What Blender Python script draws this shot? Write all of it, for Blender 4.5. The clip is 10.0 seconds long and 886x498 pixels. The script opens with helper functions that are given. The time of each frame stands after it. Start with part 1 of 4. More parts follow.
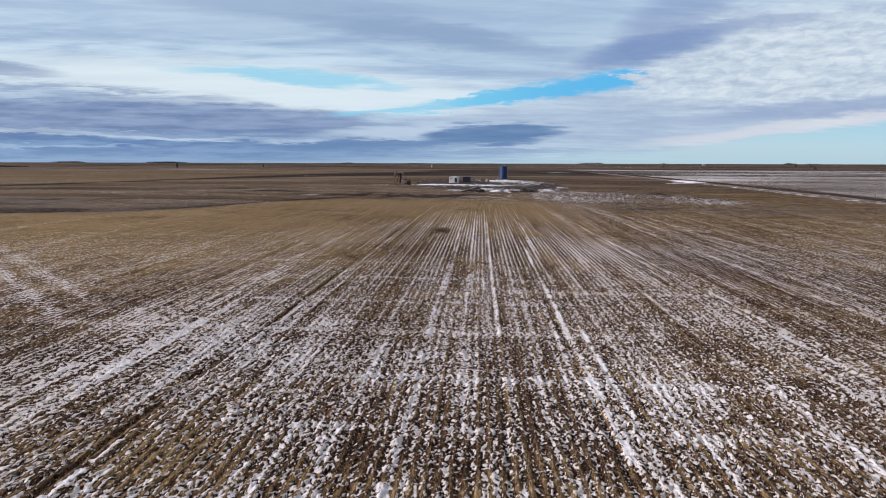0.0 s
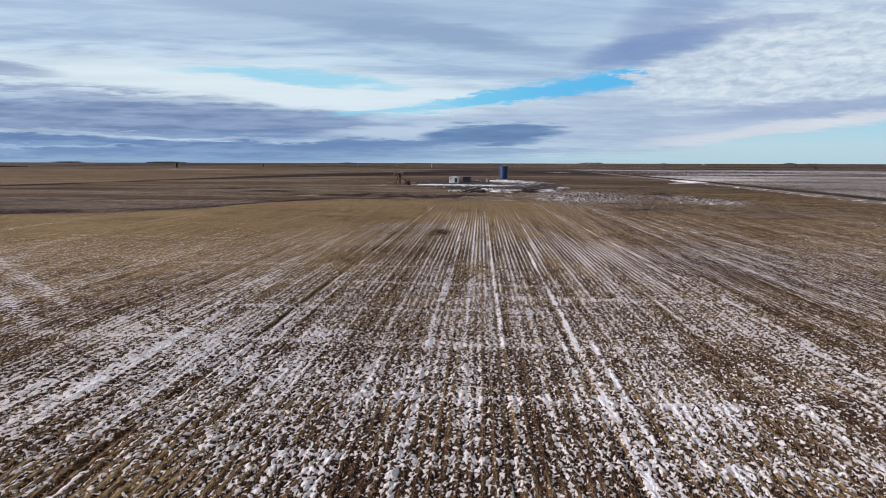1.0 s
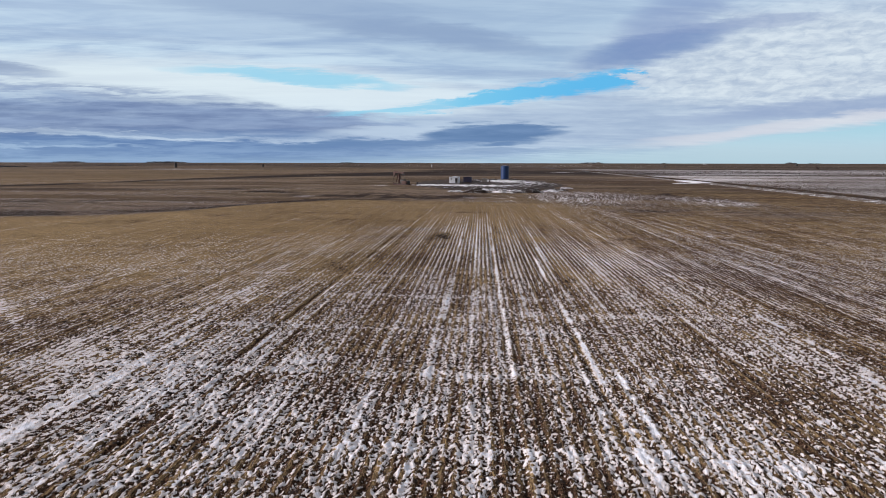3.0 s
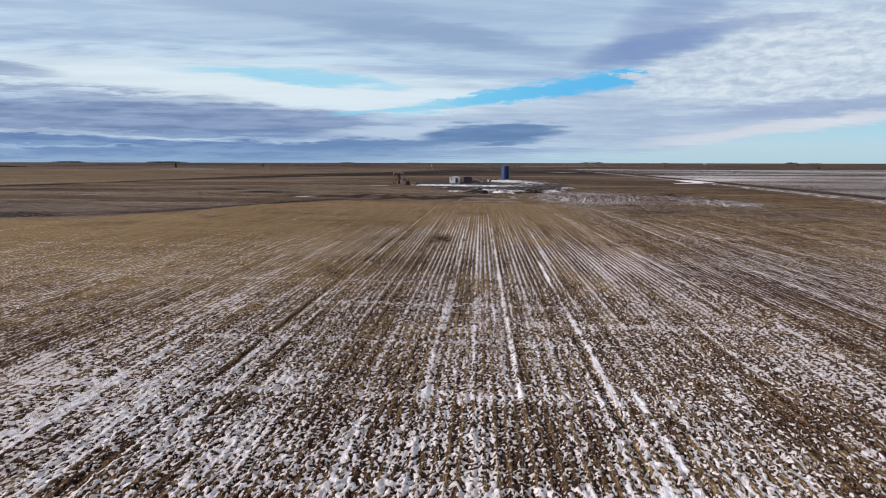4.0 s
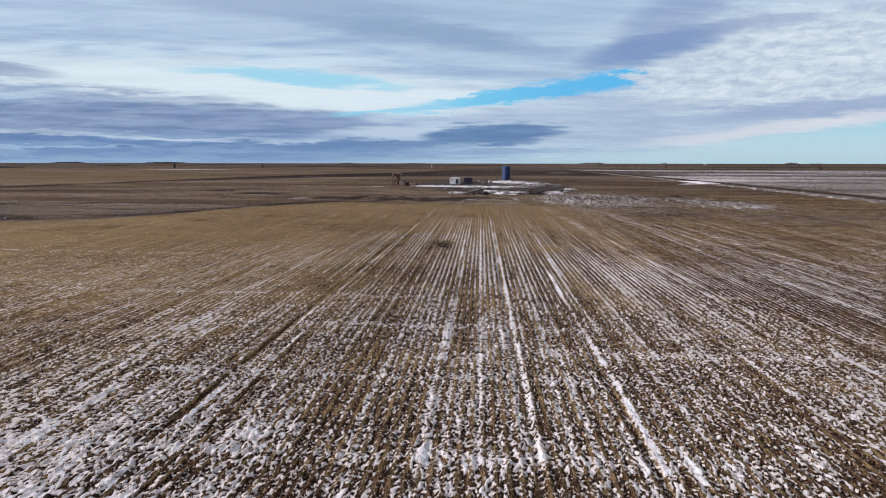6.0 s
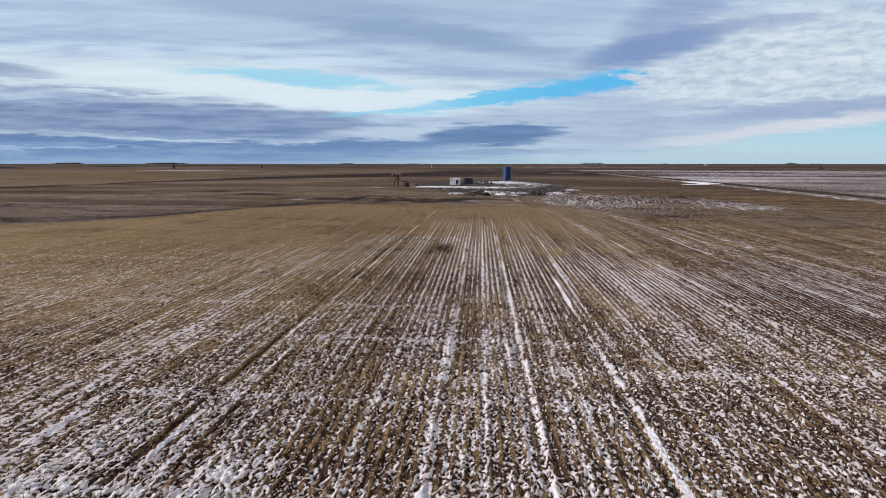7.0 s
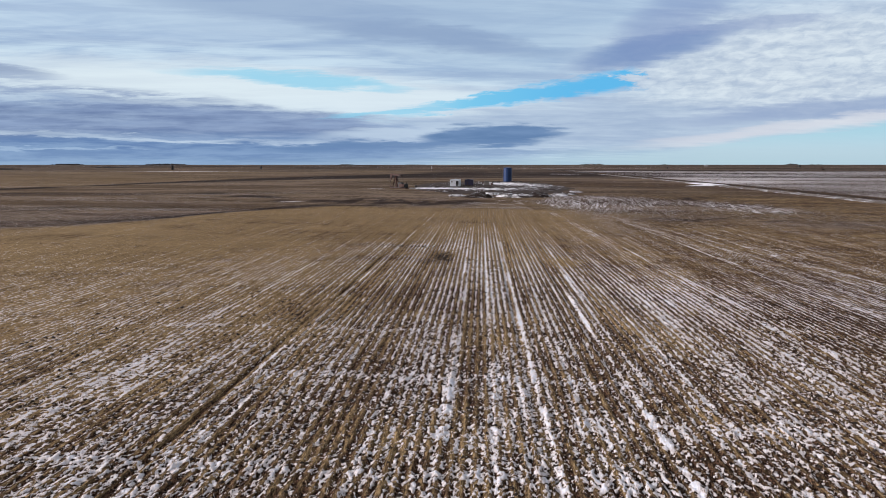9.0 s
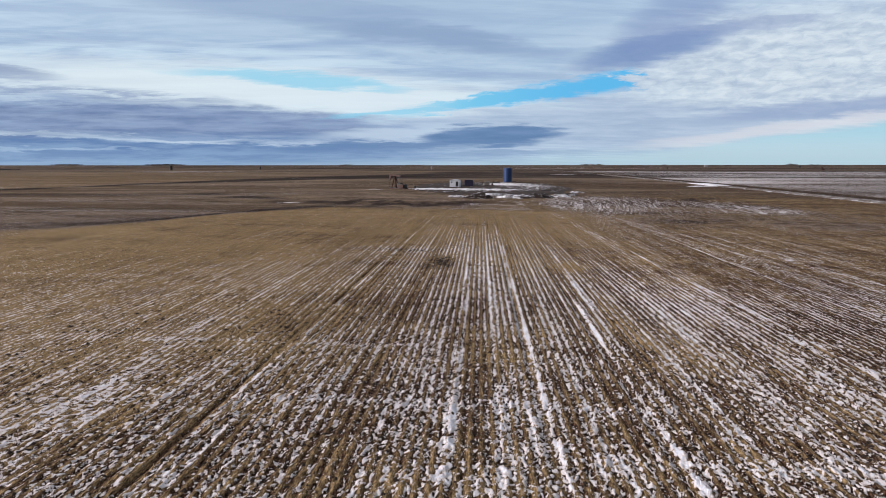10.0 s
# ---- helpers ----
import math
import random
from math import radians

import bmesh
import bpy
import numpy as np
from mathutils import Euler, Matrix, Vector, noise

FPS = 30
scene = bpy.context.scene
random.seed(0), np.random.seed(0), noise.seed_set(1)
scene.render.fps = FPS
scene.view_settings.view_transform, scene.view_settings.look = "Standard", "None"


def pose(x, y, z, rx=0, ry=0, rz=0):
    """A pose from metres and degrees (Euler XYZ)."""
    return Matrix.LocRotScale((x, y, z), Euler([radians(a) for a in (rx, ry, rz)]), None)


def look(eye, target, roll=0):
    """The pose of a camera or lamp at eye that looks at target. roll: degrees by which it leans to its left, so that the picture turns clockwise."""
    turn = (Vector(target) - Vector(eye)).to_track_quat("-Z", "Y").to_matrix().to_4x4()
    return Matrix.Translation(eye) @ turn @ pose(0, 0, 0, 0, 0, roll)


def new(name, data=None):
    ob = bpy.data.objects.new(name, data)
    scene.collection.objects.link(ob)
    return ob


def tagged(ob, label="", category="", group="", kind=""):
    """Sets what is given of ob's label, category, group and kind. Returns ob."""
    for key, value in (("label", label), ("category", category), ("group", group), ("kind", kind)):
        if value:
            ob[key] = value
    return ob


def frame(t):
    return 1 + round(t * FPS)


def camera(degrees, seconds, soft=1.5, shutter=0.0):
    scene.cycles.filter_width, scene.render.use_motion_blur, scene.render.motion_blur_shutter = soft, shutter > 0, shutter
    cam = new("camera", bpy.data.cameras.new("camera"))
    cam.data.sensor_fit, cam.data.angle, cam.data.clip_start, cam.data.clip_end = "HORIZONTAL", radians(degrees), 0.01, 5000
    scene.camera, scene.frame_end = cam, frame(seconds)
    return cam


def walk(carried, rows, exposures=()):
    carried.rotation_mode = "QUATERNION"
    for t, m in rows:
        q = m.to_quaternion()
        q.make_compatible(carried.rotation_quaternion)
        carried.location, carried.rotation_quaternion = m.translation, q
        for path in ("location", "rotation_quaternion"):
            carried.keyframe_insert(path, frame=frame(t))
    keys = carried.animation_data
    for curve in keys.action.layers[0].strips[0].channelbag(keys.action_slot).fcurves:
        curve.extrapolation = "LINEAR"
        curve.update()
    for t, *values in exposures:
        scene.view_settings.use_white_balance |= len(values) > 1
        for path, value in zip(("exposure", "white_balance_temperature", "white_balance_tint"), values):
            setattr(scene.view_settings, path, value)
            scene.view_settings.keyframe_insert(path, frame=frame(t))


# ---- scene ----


# ---------------------------------------------------------------- camera
cam = camera(75.0, 10.0, soft=0.6)
METRES, EYE, TURN = 18.5, 7.09, 3.65
ROWS = [
    (0.0, 0.0000, 0.0000, 0.0000, 0.11, -8.48, -0.14),
    (0.5, -0.0008, 0.0405, 0.0002, 0.10, -8.49, -0.14),
    (1.0, -0.0009, 0.0836, 0.0004, 0.10, -8.49, -0.12),
    (1.5, -0.0017, 0.1276, 0.0006, 0.10, -8.50, -0.13),
    (2.0, -0.0022, 0.1719, 0.0008, 0.12, -8.51, -0.11),
    (2.5, -0.0022, 0.2172, 0.0010, 0.12, -8.50, -0.10),
    (4.0, -0.0017, 0.3583, 0.0016, 0.14, -8.52, -0.09),
    (4.5, -0.0024, 0.4074, 0.0018, 0.13, -8.51, -0.09),
    (5.0, -0.0026, 0.4581, 0.0021, 0.14, -8.50, -0.08),
    (5.5, -0.0026, 0.5094, 0.0023, 0.14, -8.49, -0.08),
    (7.0, -0.0046, 0.6678, 0.0030, 0.13, -8.43, -0.02),
    (7.5, -0.0045, 0.7221, 0.0032, 0.13, -8.41, -0.02),
    (8.0, -0.0036, 0.7773, 0.0035, 0.12, -8.39, -0.02),
    (8.5, -0.0032, 0.8327, 0.0037, 0.13, -8.37, -0.01),
    (9.0, -0.0036, 0.8882, 0.0040, 0.12, -8.34, 0.01),
    (9.5, -0.0047, 0.9436, 0.0042, 0.11, -8.32, 0.02),
    (10.0, -0.0054, 0.9998, 0.0045, 0.08, -8.31, 0.03),
]
walk(cam, [(t, pose(0, 0, EYE, 0, 0, TURN) @ pose(METRES * x, METRES * y, METRES * z, 90.05 + pitch, roll, yaw)) for t, x, y, z, yaw, pitch, roll in ROWS])


# ---------------------------------------------------------------- node helpers
class Graph:
    """Short-hand for writing node trees as sums."""

    def __init__(self, tree):
        self.tree, self.links = tree, tree.links
        tree.nodes.clear()

    def node(self, kind):
        return self.tree.nodes.new(kind)

    def put(self, value, socket):
        if isinstance(value, bpy.types.NodeSocket):
            self.links.new(value, socket)
        elif isinstance(value, tuple) and len(value) == 3 and socket.type == "RGBA":
            socket.default_value = (*value, 1)
        else:
            socket.default_value = value

    def math(self, op, a, b=None, c=None, clamp=False):
        n = self.node("ShaderNodeMath")
        n.operation, n.use_clamp = op, clamp
        for value, socket in zip((a, b, c), n.inputs):
            if value is not None:
                self.put(value, socket)
        return n.outputs[0]

    def add(self, a, b):
        return self.math("ADD", a, b)

    def sub(self, a, b):
        return self.math("SUBTRACT", a, b)

    def mul(self, a, b):
        return self.math("MULTIPLY", a, b)

    def top(self, a, b):
        return self.math("MAXIMUM", a, b)

    def step(self, x, lo, hi, out_lo=0.0, out_hi=1.0):
        n = self.node("ShaderNodeMapRange")
        n.interpolation_type = "SMOOTHSTEP"
        for value, socket in zip((x, lo, hi, out_lo, out_hi), n.inputs):
            self.put(value, socket)
        return n.outputs[0]

    def vec(self, x, y, z=0.0):
        n = self.node("ShaderNodeCombineXYZ")
        for value, socket in zip((x, y, z), n.inputs):
            self.put(value, socket)
        return n.outputs[0]

    def split(self, v):
        n = self.node("ShaderNodeSeparateXYZ")
        self.put(v, n.inputs[0])
        return n.outputs

    def scaled(self, v, scale):
        n = self.node("ShaderNodeVectorMath")
        n.operation = "MULTIPLY"
        self.put(v, n.inputs[0])
        self.put(scale, n.inputs[1])
        return n.outputs[0]

    def noise(self, v, scale=1.0, detail=3.0, rough=0.55, warp=0.0):
        n = self.node("ShaderNodeTexNoise")
        self.put(v, n.inputs["Vector"])
        for key, value in (("Scale", scale), ("Detail", detail), ("Roughness", rough), ("Distortion", warp)):
            self.put(value, n.inputs[key])
        return n.outputs["Fac"]

    def mix(self, f, a, b):
        n = self.node("ShaderNodeMix")
        n.data_type, n.clamp_factor = "RGBA", True
        self.put(f, n.inputs[0])
        self.put(a, n.inputs[6])
        self.put(b, n.inputs[7])
        return n.outputs[2]

    def attr(self, name):
        n = self.node("ShaderNodeAttribute")
        n.attribute_name = name
        return n.outputs["Fac"]

    def place(self):
        return self.node("ShaderNodeNewGeometry").outputs["Position"]

    def bump(self, height, distance, strength=1.0):
        n = self.node("ShaderNodeBump")
        self.put(height, n.inputs["Height"])
        self.put(distance, n.inputs["Distance"])
        self.put(strength, n.inputs["Strength"])
        return n.outputs[0]

    def surface(self, colour, rough=0.8, metal=0.0, normal=None, specular=0.5):
        b = self.node("ShaderNodeBsdfPrincipled")
        self.put(colour, b.inputs["Base Color"])
        self.put(rough, b.inputs["Roughness"])
        self.put(metal, b.inputs["Metallic"])
        self.put(specular, b.inputs["Specular IOR Level"])
        if normal is not None:
            self.put(normal, b.inputs["Normal"])
        self.links.new(b.outputs[0], self.node("ShaderNodeOutputMaterial").inputs[0])


def graph(name):
    m = bpy.data.materials.new(name)
    m.use_nodes = True
    return m, Graph(m.node_tree)


# ---------------------------------------------------------------- sky and sun
SUN_ELEVATION, SUN_BEARING = 20.0, -100.0   # degrees; the bearing turns clockwise from the way that the rows run
world = bpy.data.worlds.new("winter_sky")
scene.world = world
world.use_nodes = True
g = Graph(world.node_tree)
sky = g.node("ShaderNodeTexSky")
sky.sky_type, sky.sun_disc, sky.altitude = "NISHITA", False, 600
sky.sun_elevation, sky.sun_rotation = radians(SUN_ELEVATION), radians(SUN_BEARING)
way = g.node("ShaderNodeTexCoord").outputs["Generated"]
turned = g.node("ShaderNodeVectorRotate")
turned.rotation_type = "Z_AXIS"
g.put(way, turned.inputs["Vector"])
g.put(radians(-TURN), turned.inputs["Angle"])
dx, dy, dz = g.split(turned.outputs[0])
ahead = g.add(g.math("ABSOLUTE", dy), 0.02)
U = g.mul(g.math("DIVIDE", dx, ahead), 10.0)      # across, in tenths of the distance
V = g.mul(g.math("DIVIDE", dz, ahead), 10.0)      # up, in tenths of the distance
over = g.add(g.math("ABSOLUTE", dz), 0.07)        # the cloud deck, seen in perspective
deck = g.vec(g.math("DIVIDE", dx, over), g.math("DIVIDE", dy, over))
streak = g.noise(g.scaled(deck, (1.1, 3.2, 1.0)), 1.0, 5.0, 0.6, 0.5)
flat = g.vec(g.mul(U, 0.35), g.mul(g.add(V, g.mul(U, 0.06)), 2.6))
wisps = g.noise(flat, 1.0, 5.0, 0.6, 0.7)
fine = g.noise(g.vec(g.mul(U, 0.8), g.mul(V, 8.0), 3.0), 1.0, 5.0, 0.62, 0.15)
ripple = g.noise(g.vec(g.mul(U, 3.0), g.mul(g.sub(V, g.mul(U, 0.1)), 8.5), 7.0), 1.0, 5.0, 0.6, 0.5)
ribs = g.noise(g.vec(g.mul(U, 0.22), g.mul(g.add(V, g.mul(U, 0.03)), 5.0), 11.0), 1.0, 5.0, 0.62, 0.3)
wU = g.add(U, g.mul(g.sub(wisps, 0.5), 1.2))
wV = g.add(V, g.add(g.mul(g.sub(fine, 0.5), 0.34), g.mul(g.sub(wisps, 0.5), 0.22)))


def bank(u, v, half_u, half_v, slope=0.0, soft=0.6):
    """A lens of cloud or of clear sky round (u, v), its long axis rising by slope."""
    a = g.math("DIVIDE", g.sub(wU, u), half_u)
    b = g.math("DIVIDE", g.sub(g.sub(wV, v), g.mul(g.sub(wU, u), slope)), half_v)
    r = g.add(g.mul(a, a), g.mul(b, b))
    return g.step(r, 1.0 + soft, max(0.0, 1.0 - soft))


SHADE, WHITE, PALE, ROSE = (0.185, 0.235, 0.40), (0.68, 0.755, 0.85), (0.375, 0.465, 0.65), (0.86, 0.77, 0.79)
clear = g.mix(g.step(V, 0.0, 1.7), (0.50, 0.70, 0.82), (0.12, 0.48, 0.84))
nishita = g.node("ShaderNodeVectorMath")
nishita.operation = "SCALE"
g.put(sky.outputs[0], nishita.inputs[0])
nishita.inputs["Scale"].default_value = 0.10
clear = g.mix(0.25, clear, nishita.outputs[0])
veil = g.add(g.mul(streak, 0.6), g.mul(wisps, 0.4))
cloud = g.mix(g.step(veil, 0.36, 0.62), PALE, WHITE)
cloud = g.mix(g.mul(g.step(ribs, 0.46, 0.70), 0.55), cloud, (0.31, 0.38, 0.57))
cloud = g.mix(g.mul(bank(1.2, 2.15, 2.6, 0.75, 0.0, 0.9), 0.6), cloud, (0.44, 0.53, 0.68))
cloud = g.mix(g.mul(bank(-2.6, 2.75, 3.4, 0.75, -0.05, 0.95), 0.62), cloud, (0.40, 0.48, 0.64))
cloud = g.mix(g.mul(bank(-5.5, 2.35, 3.0, 0.35, -0.06, 0.9), 0.35), cloud, (0.60, 0.67, 0.80))
# bright belt over the low bank
cloud = g.mix(g.mul(bank(-3.6, 1.28, 4.8, 0.36, -0.06, 0.95), 0.80), cloud, (0.88, 0.88, 0.89))
cloud = g.mix(g.mul(bank(-0.9, 1.02, 2.2, 0.16, 0.0, 0.9), 0.60), cloud, (0.82, 0.84, 0.88))
# the rippled deck and the even grey under it
deck_tone = g.mix(g.step(g.add(g.mul(ripple, 0.6), g.mul(fine, 0.4)), 0.30, 0.68), (0.50, 0.54, 0.655), (0.84, 0.83, 0.86))
cloud = g.mix(g.mul(bank(6.2, 1.65, 3.6, 0.95, 0.05, 0.8), 0.9), cloud, deck_tone)
cloud = g.mix(g.mul(bank(3.0, 0.62, 3.0, 0.42, 0.0, 0.9), 0.85), cloud, g.mix(g.step(fine, 0.3, 0.7), (0.41, 0.47, 0.62), (0.55, 0.60, 0.72)))
# shaded banks
body = g.mix(g.step(g.add(g.mul(ribs, 0.5), g.mul(fine, 0.5)), 0.36, 0.64), SHADE, (0.30, 0.36, 0.54))
cloud = g.mix(g.mul(bank(-5.6, 0.62, 5.4, 0.43, -0.03, 0.45), g.step(fine, 0.30, 0.70, 1.0, 0.80)), cloud, body)
cloud = g.mix(g.mul(bank(-7.7, 1.58, 1.3, 0.12, -0.10, 0.8), 0.7), cloud, body)
cloud = g.mix(g.mul(bank(-5.9, 1.18, 2.2, 0.10, -0.06, 0.9), g.step(fine, 0.40, 0.6, 0.0, 0.8)), cloud, body)
cloud = g.mix(g.mul(bank(-4.8, 0.20, 5.4, 0.30, 0.0, 0.7), 0.85), cloud, g.mix(g.step(fine, 0.35, 0.65), (0.145, 0.235, 0.44), (0.26, 0.36, 0.56)))
cloud = g.mix(g.mul(bank(-6.2, 0.51, 2.8, 0.05, -0.045, 0.95), g.step(ribs, 0.36, 0.62, 0.25, 0.85)), cloud, (0.68, 0.73, 0.82))
cloud = g.mix(g.mul(bank(-3.2, 0.40, 2.4, 0.040, -0.03, 0.95), g.step(fine, 0.36, 0.62, 0.2, 0.8)), cloud, (0.62, 0.67, 0.79))
cloud = g.mix(g.mul(bank(-6.8, 0.30, 1.6, 0.03, -0.03, 0.9), 0.6), cloud, (0.48, 0.58, 0.74))
cloud = g.mix(g.mul(bank(-0.8, 0.52, 1.3, 0.11, 0.06, 0.8), 0.85), cloud, (0.60, 0.655, 0.775))
cloud = g.mix(g.mul(bank(0.78, 0.49, 1.12, 0.17, 0.02, 0.4), 1.0), cloud, g.mix(g.step(fine, 0.3, 0.7), (0.14, 0.225, 0.40), (0.20, 0.29, 0.48)))
cloud = g.mix(g.mul(bank(-0.9, 0.32, 2.0, 0.06, 0.02, 0.8), 0.8), cloud, (0.17, 0.26, 0.45))
cloud = g.mix(g.mul(bank(1.2, 0.20, 1.2, 0.06, 0.0, 0.9), 0.6), cloud, (0.30, 0.38, 0.55))
cloud = g.mix(g.mul(bank(3.35, 1.86, 1.15, 0.22, 0.20, 0.9), 0.80), cloud, (0.18, 0.265, 0.50))
cloud = g.mix(g.mul(bank(3.6, 2.30, 0.75, 0.40, 0.4, 0.95), 0.55), cloud, (0.26, 0.32, 0.54))
cloud = g.mix(g.mul(bank(5.0, 2.25, 1.2, 0.10, 0.12, 0.95), 0.5), cloud, (0.30, 0.35, 0.55))
cloud = g.mix(g.mul(bank(-0.2, 2.05, 1.9, 0.16, -0.12, 0.95), 0.6), cloud, (0.27, 0.34, 0.52))
cloud = g.mix(g.mul(bank(-2.6, 2.55, 2.2, 0.22, -0.05, 0.95), 0.45), cloud, (0.30, 0.37, 0.55))
cloud = g.mix(g.mul(bank(6.6, 0.92, 2.6, 0.14, 0.06, 0.95), 0.7), cloud, (0.32, 0.38, 0.57))
cloud = g.mix(g.mul(bank(6.1, 0.63, 2.9, 0.11, 0.12, 0.95), 0.65), cloud, ROSE)
# openings
ragged = g.add(wV, g.mul(g.sub(ripple, 0.5), 0.18))
wedge = g.math("ABSOLUTE", g.sub(g.sub(ragged, 0.965), g.mul(wU, 0.140)))
wedge = g.math("DIVIDE", wedge, g.add(0.080, g.mul(g.top(wU, 0.0), 0.036)))
wedge = g.mul(g.step(wedge, 1.3, 0.5), g.mul(g.step(g.add(wU, g.mul(g.sub(ripple, 0.5), 2.0)), 3.15, 2.85), g.step(wU, -1.4, 0.6)))
opening = g.top(wedge, g.mul(bank(-0.4, 0.90, 1.5, 0.05, 0.09, 0.8), 0.75))
opening = g.top(opening, g.mul(bank(-2.4, 1.40, 1.7, 0.10, -0.08, 0.95), 0.75))
rim = g.add(0.24, g.mul(g.sub(g.math("MINIMUM", wU, 9.0), 3.5), 0.125))
low = g.mul(g.step(g.sub(g.add(V, g.mul(g.sub(fine, 0.5), 0.22)), rim), 0.06, -0.08), g.step(wU, 2.2, 4.6))
haze = g.step(V, g.step(U, 0.5, 3.0, 0.16, 0.42), 0.0)
colour = g.mix(opening, cloud, g.mix(g.step(U, -1.0, 2.6), (0.28, 0.64, 0.83), (0.14, 0.50, 0.82)))
colour = g.mix(g.mul(low, 0.95), colour, g.mix(g.step(V, 0.05, 0.75), (0.62, 0.70, 0.76), (0.46, 0.68, 0.77)))
colour = g.mix(g.mul(haze, g.step(U, -4.0, 4.0, 0.15, 0.85)), colour, (0.52, 0.635, 0.70))
tint = g.node("ShaderNodeVectorMath")
tint.operation = "MULTIPLY"
g.put(colour, tint.inputs[0])
tint.inputs[1].default_value = (0.86, 0.975, 1.02)
colour = tint.outputs[0]
# overhead and behind, the same broken deck, greyer
roof = g.mix(g.step(streak, 0.36, 0.64), (0.25, 0.25, 0.275), (0.45, 0.44, 0.455))
colour = g.mix(g.top(g.step(dz, 0.36, 0.60), g.step(dy, 0.25, -0.10)), colour, roof)
colour = g.mix(g.step(dz, 0.0, -0.02), colour, (0.20, 0.17, 0.14))
back = g.node("ShaderNodeBackground")
g.put(colour, back.inputs[0])
back.inputs[1].default_value = 1.0
g.links.new(back.outputs[0], g.node("ShaderNodeOutputWorld").inputs[0])

sun = new("sun", bpy.data.lights.new("sun", "SUN"))
sun.data.energy, sun.data.angle, sun.data.color = 4.8, radians(1.5), (1.0, 0.895, 0.88)
b, e = radians(SUN_BEARING), radians(SUN_ELEVATION)
sun.matrix_world = look((math.sin(b) * math.cos(e) * 100, math.cos(b) * math.cos(e) * 100, math.sin(e) * 100), (0, 0, 0))

# ---------------------------------------------------------------- the lie of the land and of the snow
ROW = 0.30          # between seed rows, which run along y


def smooth(x, lo, hi):
    t = np.clip((x - lo) / (hi - lo), 0, 1)
    return t * t * (3 - 2 * t)


def lattice(ix, iy, seed):
    h = (ix * 374761393 + iy * 668265263 + seed * 1442695041) & 0xFFFFFFFF
    h = ((h ^ (h >> 13)) * 1274126177) & 0xFFFFFFFF
    return ((h ^ (h >> 16)) & 0xFFFF) / 65535.0


def value_noise(x, y, seed=0):
    """Smooth noise from 0 to 1 on arrays, with one cell to the unit."""
    ix, iy = np.floor(x).astype(np.int64), np.floor(y).astype(np.int64)
    fx, fy = x - ix, y - iy
    fx, fy = fx * fx * (3 - 2 * fx), fy * fy * (3 - 2 * fy)
    a = lattice(ix, iy, seed) * (1 - fx) + lattice(ix + 1, iy, seed) * fx
    b = lattice(ix, iy + 1, seed) * (1 - fx) + lattice(ix + 1, iy + 1, seed) * fx
    return a * (1 - fy) + b * fy


def fractal(x, y, seed=0, octaves=4):
    total, gain = 0.0, 0.5
    for k in range(octaves):
        total = total + gain * value_noise(x * 2 ** k, y * 2 ** k, seed + k)
        gain *= 0.5
    return total / (1 - 0.5 ** octaves)


def blob(x, y, cx, cy, rx, ry):
    return np.exp(-(((x - cx) / rx) ** 2 + ((y - cy) / ry) ** 2))


def land(x, y):
    """Height of the ground: a faint fall to the right close by, and a slow rise to the skyline."""
    x, y = np.asarray(x, float), np.asarray(y, float)
    z = -0.008 * np.clip(x, -40, 40) * np.clip((140 - y) / 80, 0, 1)
    far = np.hypot(x, y)
    return z + 7.5 * smooth(far, 900, 4600) + 0.5 * (fractal(x / 160, y / 160, 5, 2) - 0.5) * smooth(far, 400, 900)


def edge_of_field(x):
    """Where the straw-coloured stubble ends, y over x."""
    return np.interp(x, [-140, -58, -51.5, -46.5, -43, -40, -34.7, -27, -16, -8, 2.5, 10, 20, 34, 60], [62, 75, 76, 79, 86, 96.5, 107, 115, 113.5, 112, 110, 109, 105, 100, 96])


# wheel tracks and drifted rows: x at y = 0, drift per metre, half width, strength, first and last y
TRACKS = [(0.97, -0.0055, 0.115, 0.60, 6, 92), (0.45, -0.005, 0.10, 0.22, 6, 60), (3.72, 0.002, 0.14, 0.64, 6, 56), (3.60, 0.017, 0.14, 0.50, 42, 90), (3.15, 0.004, 0.11, 0.42, 20, 36), (4.35, 0.004, 0.13, 0.42, 6, 60),
          (-0.60, 0.0, 0.12, 0.28, 6, 60), (-2.02, -0.002, 0.15, 0.52, 6, 92), (-9.30, 0.0145, 0.085, 0.68, 6, 108), (-9.60, 0.0145, 0.14, -0.65, 6, 108), (14.35, -0.043, 0.13, 0.80, 24, 112), (13.85, -0.043, 0.10, 0.60, 24, 112),
          (9.9, -0.022, 0.13, 0.45, 8, 90), (19.5, -0.028, 0.15, 0.55, 26, 110), (20.3, -0.028, 0.12, 0.35, 30, 110), (31.7, -0.145, 0.15, 0.55, 48, 108), (30.0, -0.145, 0.14, 0.45, 52, 108), (33.6, -0.145, 0.13, 0.35, 50, 104),
          (5.9, 0.0, 0.16, 0.25, 8, 80), (7.6, 0.0, 0.18, 0.30, 8, 80), (-5.0, 0.006, 0.12, 0.24, 8, 60), (-12.6, 0.014, 0.14, 0.32, 8, 75), (-14.4, 0.014, 0.14, 0.28, 8, 70), (24.2, -0.020, 0.2, 0.45, 30, 100), (28.5, -0.03, 0.2, 0.45, 50, 95), (27.0, 0.08, 0.22, 0.55, 40, 80)]
# wheels that crossed the rows: y, x range
CROSS = [(40.6, -24, -5), (35.0, -8, 4), (28.9, -11, 3), (23.5, -19, 5), (32.0, 2, 12), (18.2, -5, 14), (14.6, -6, 9), (53.5, -42, -24)]
ALONG = np.linspace(0.0, 130.0, 2601)


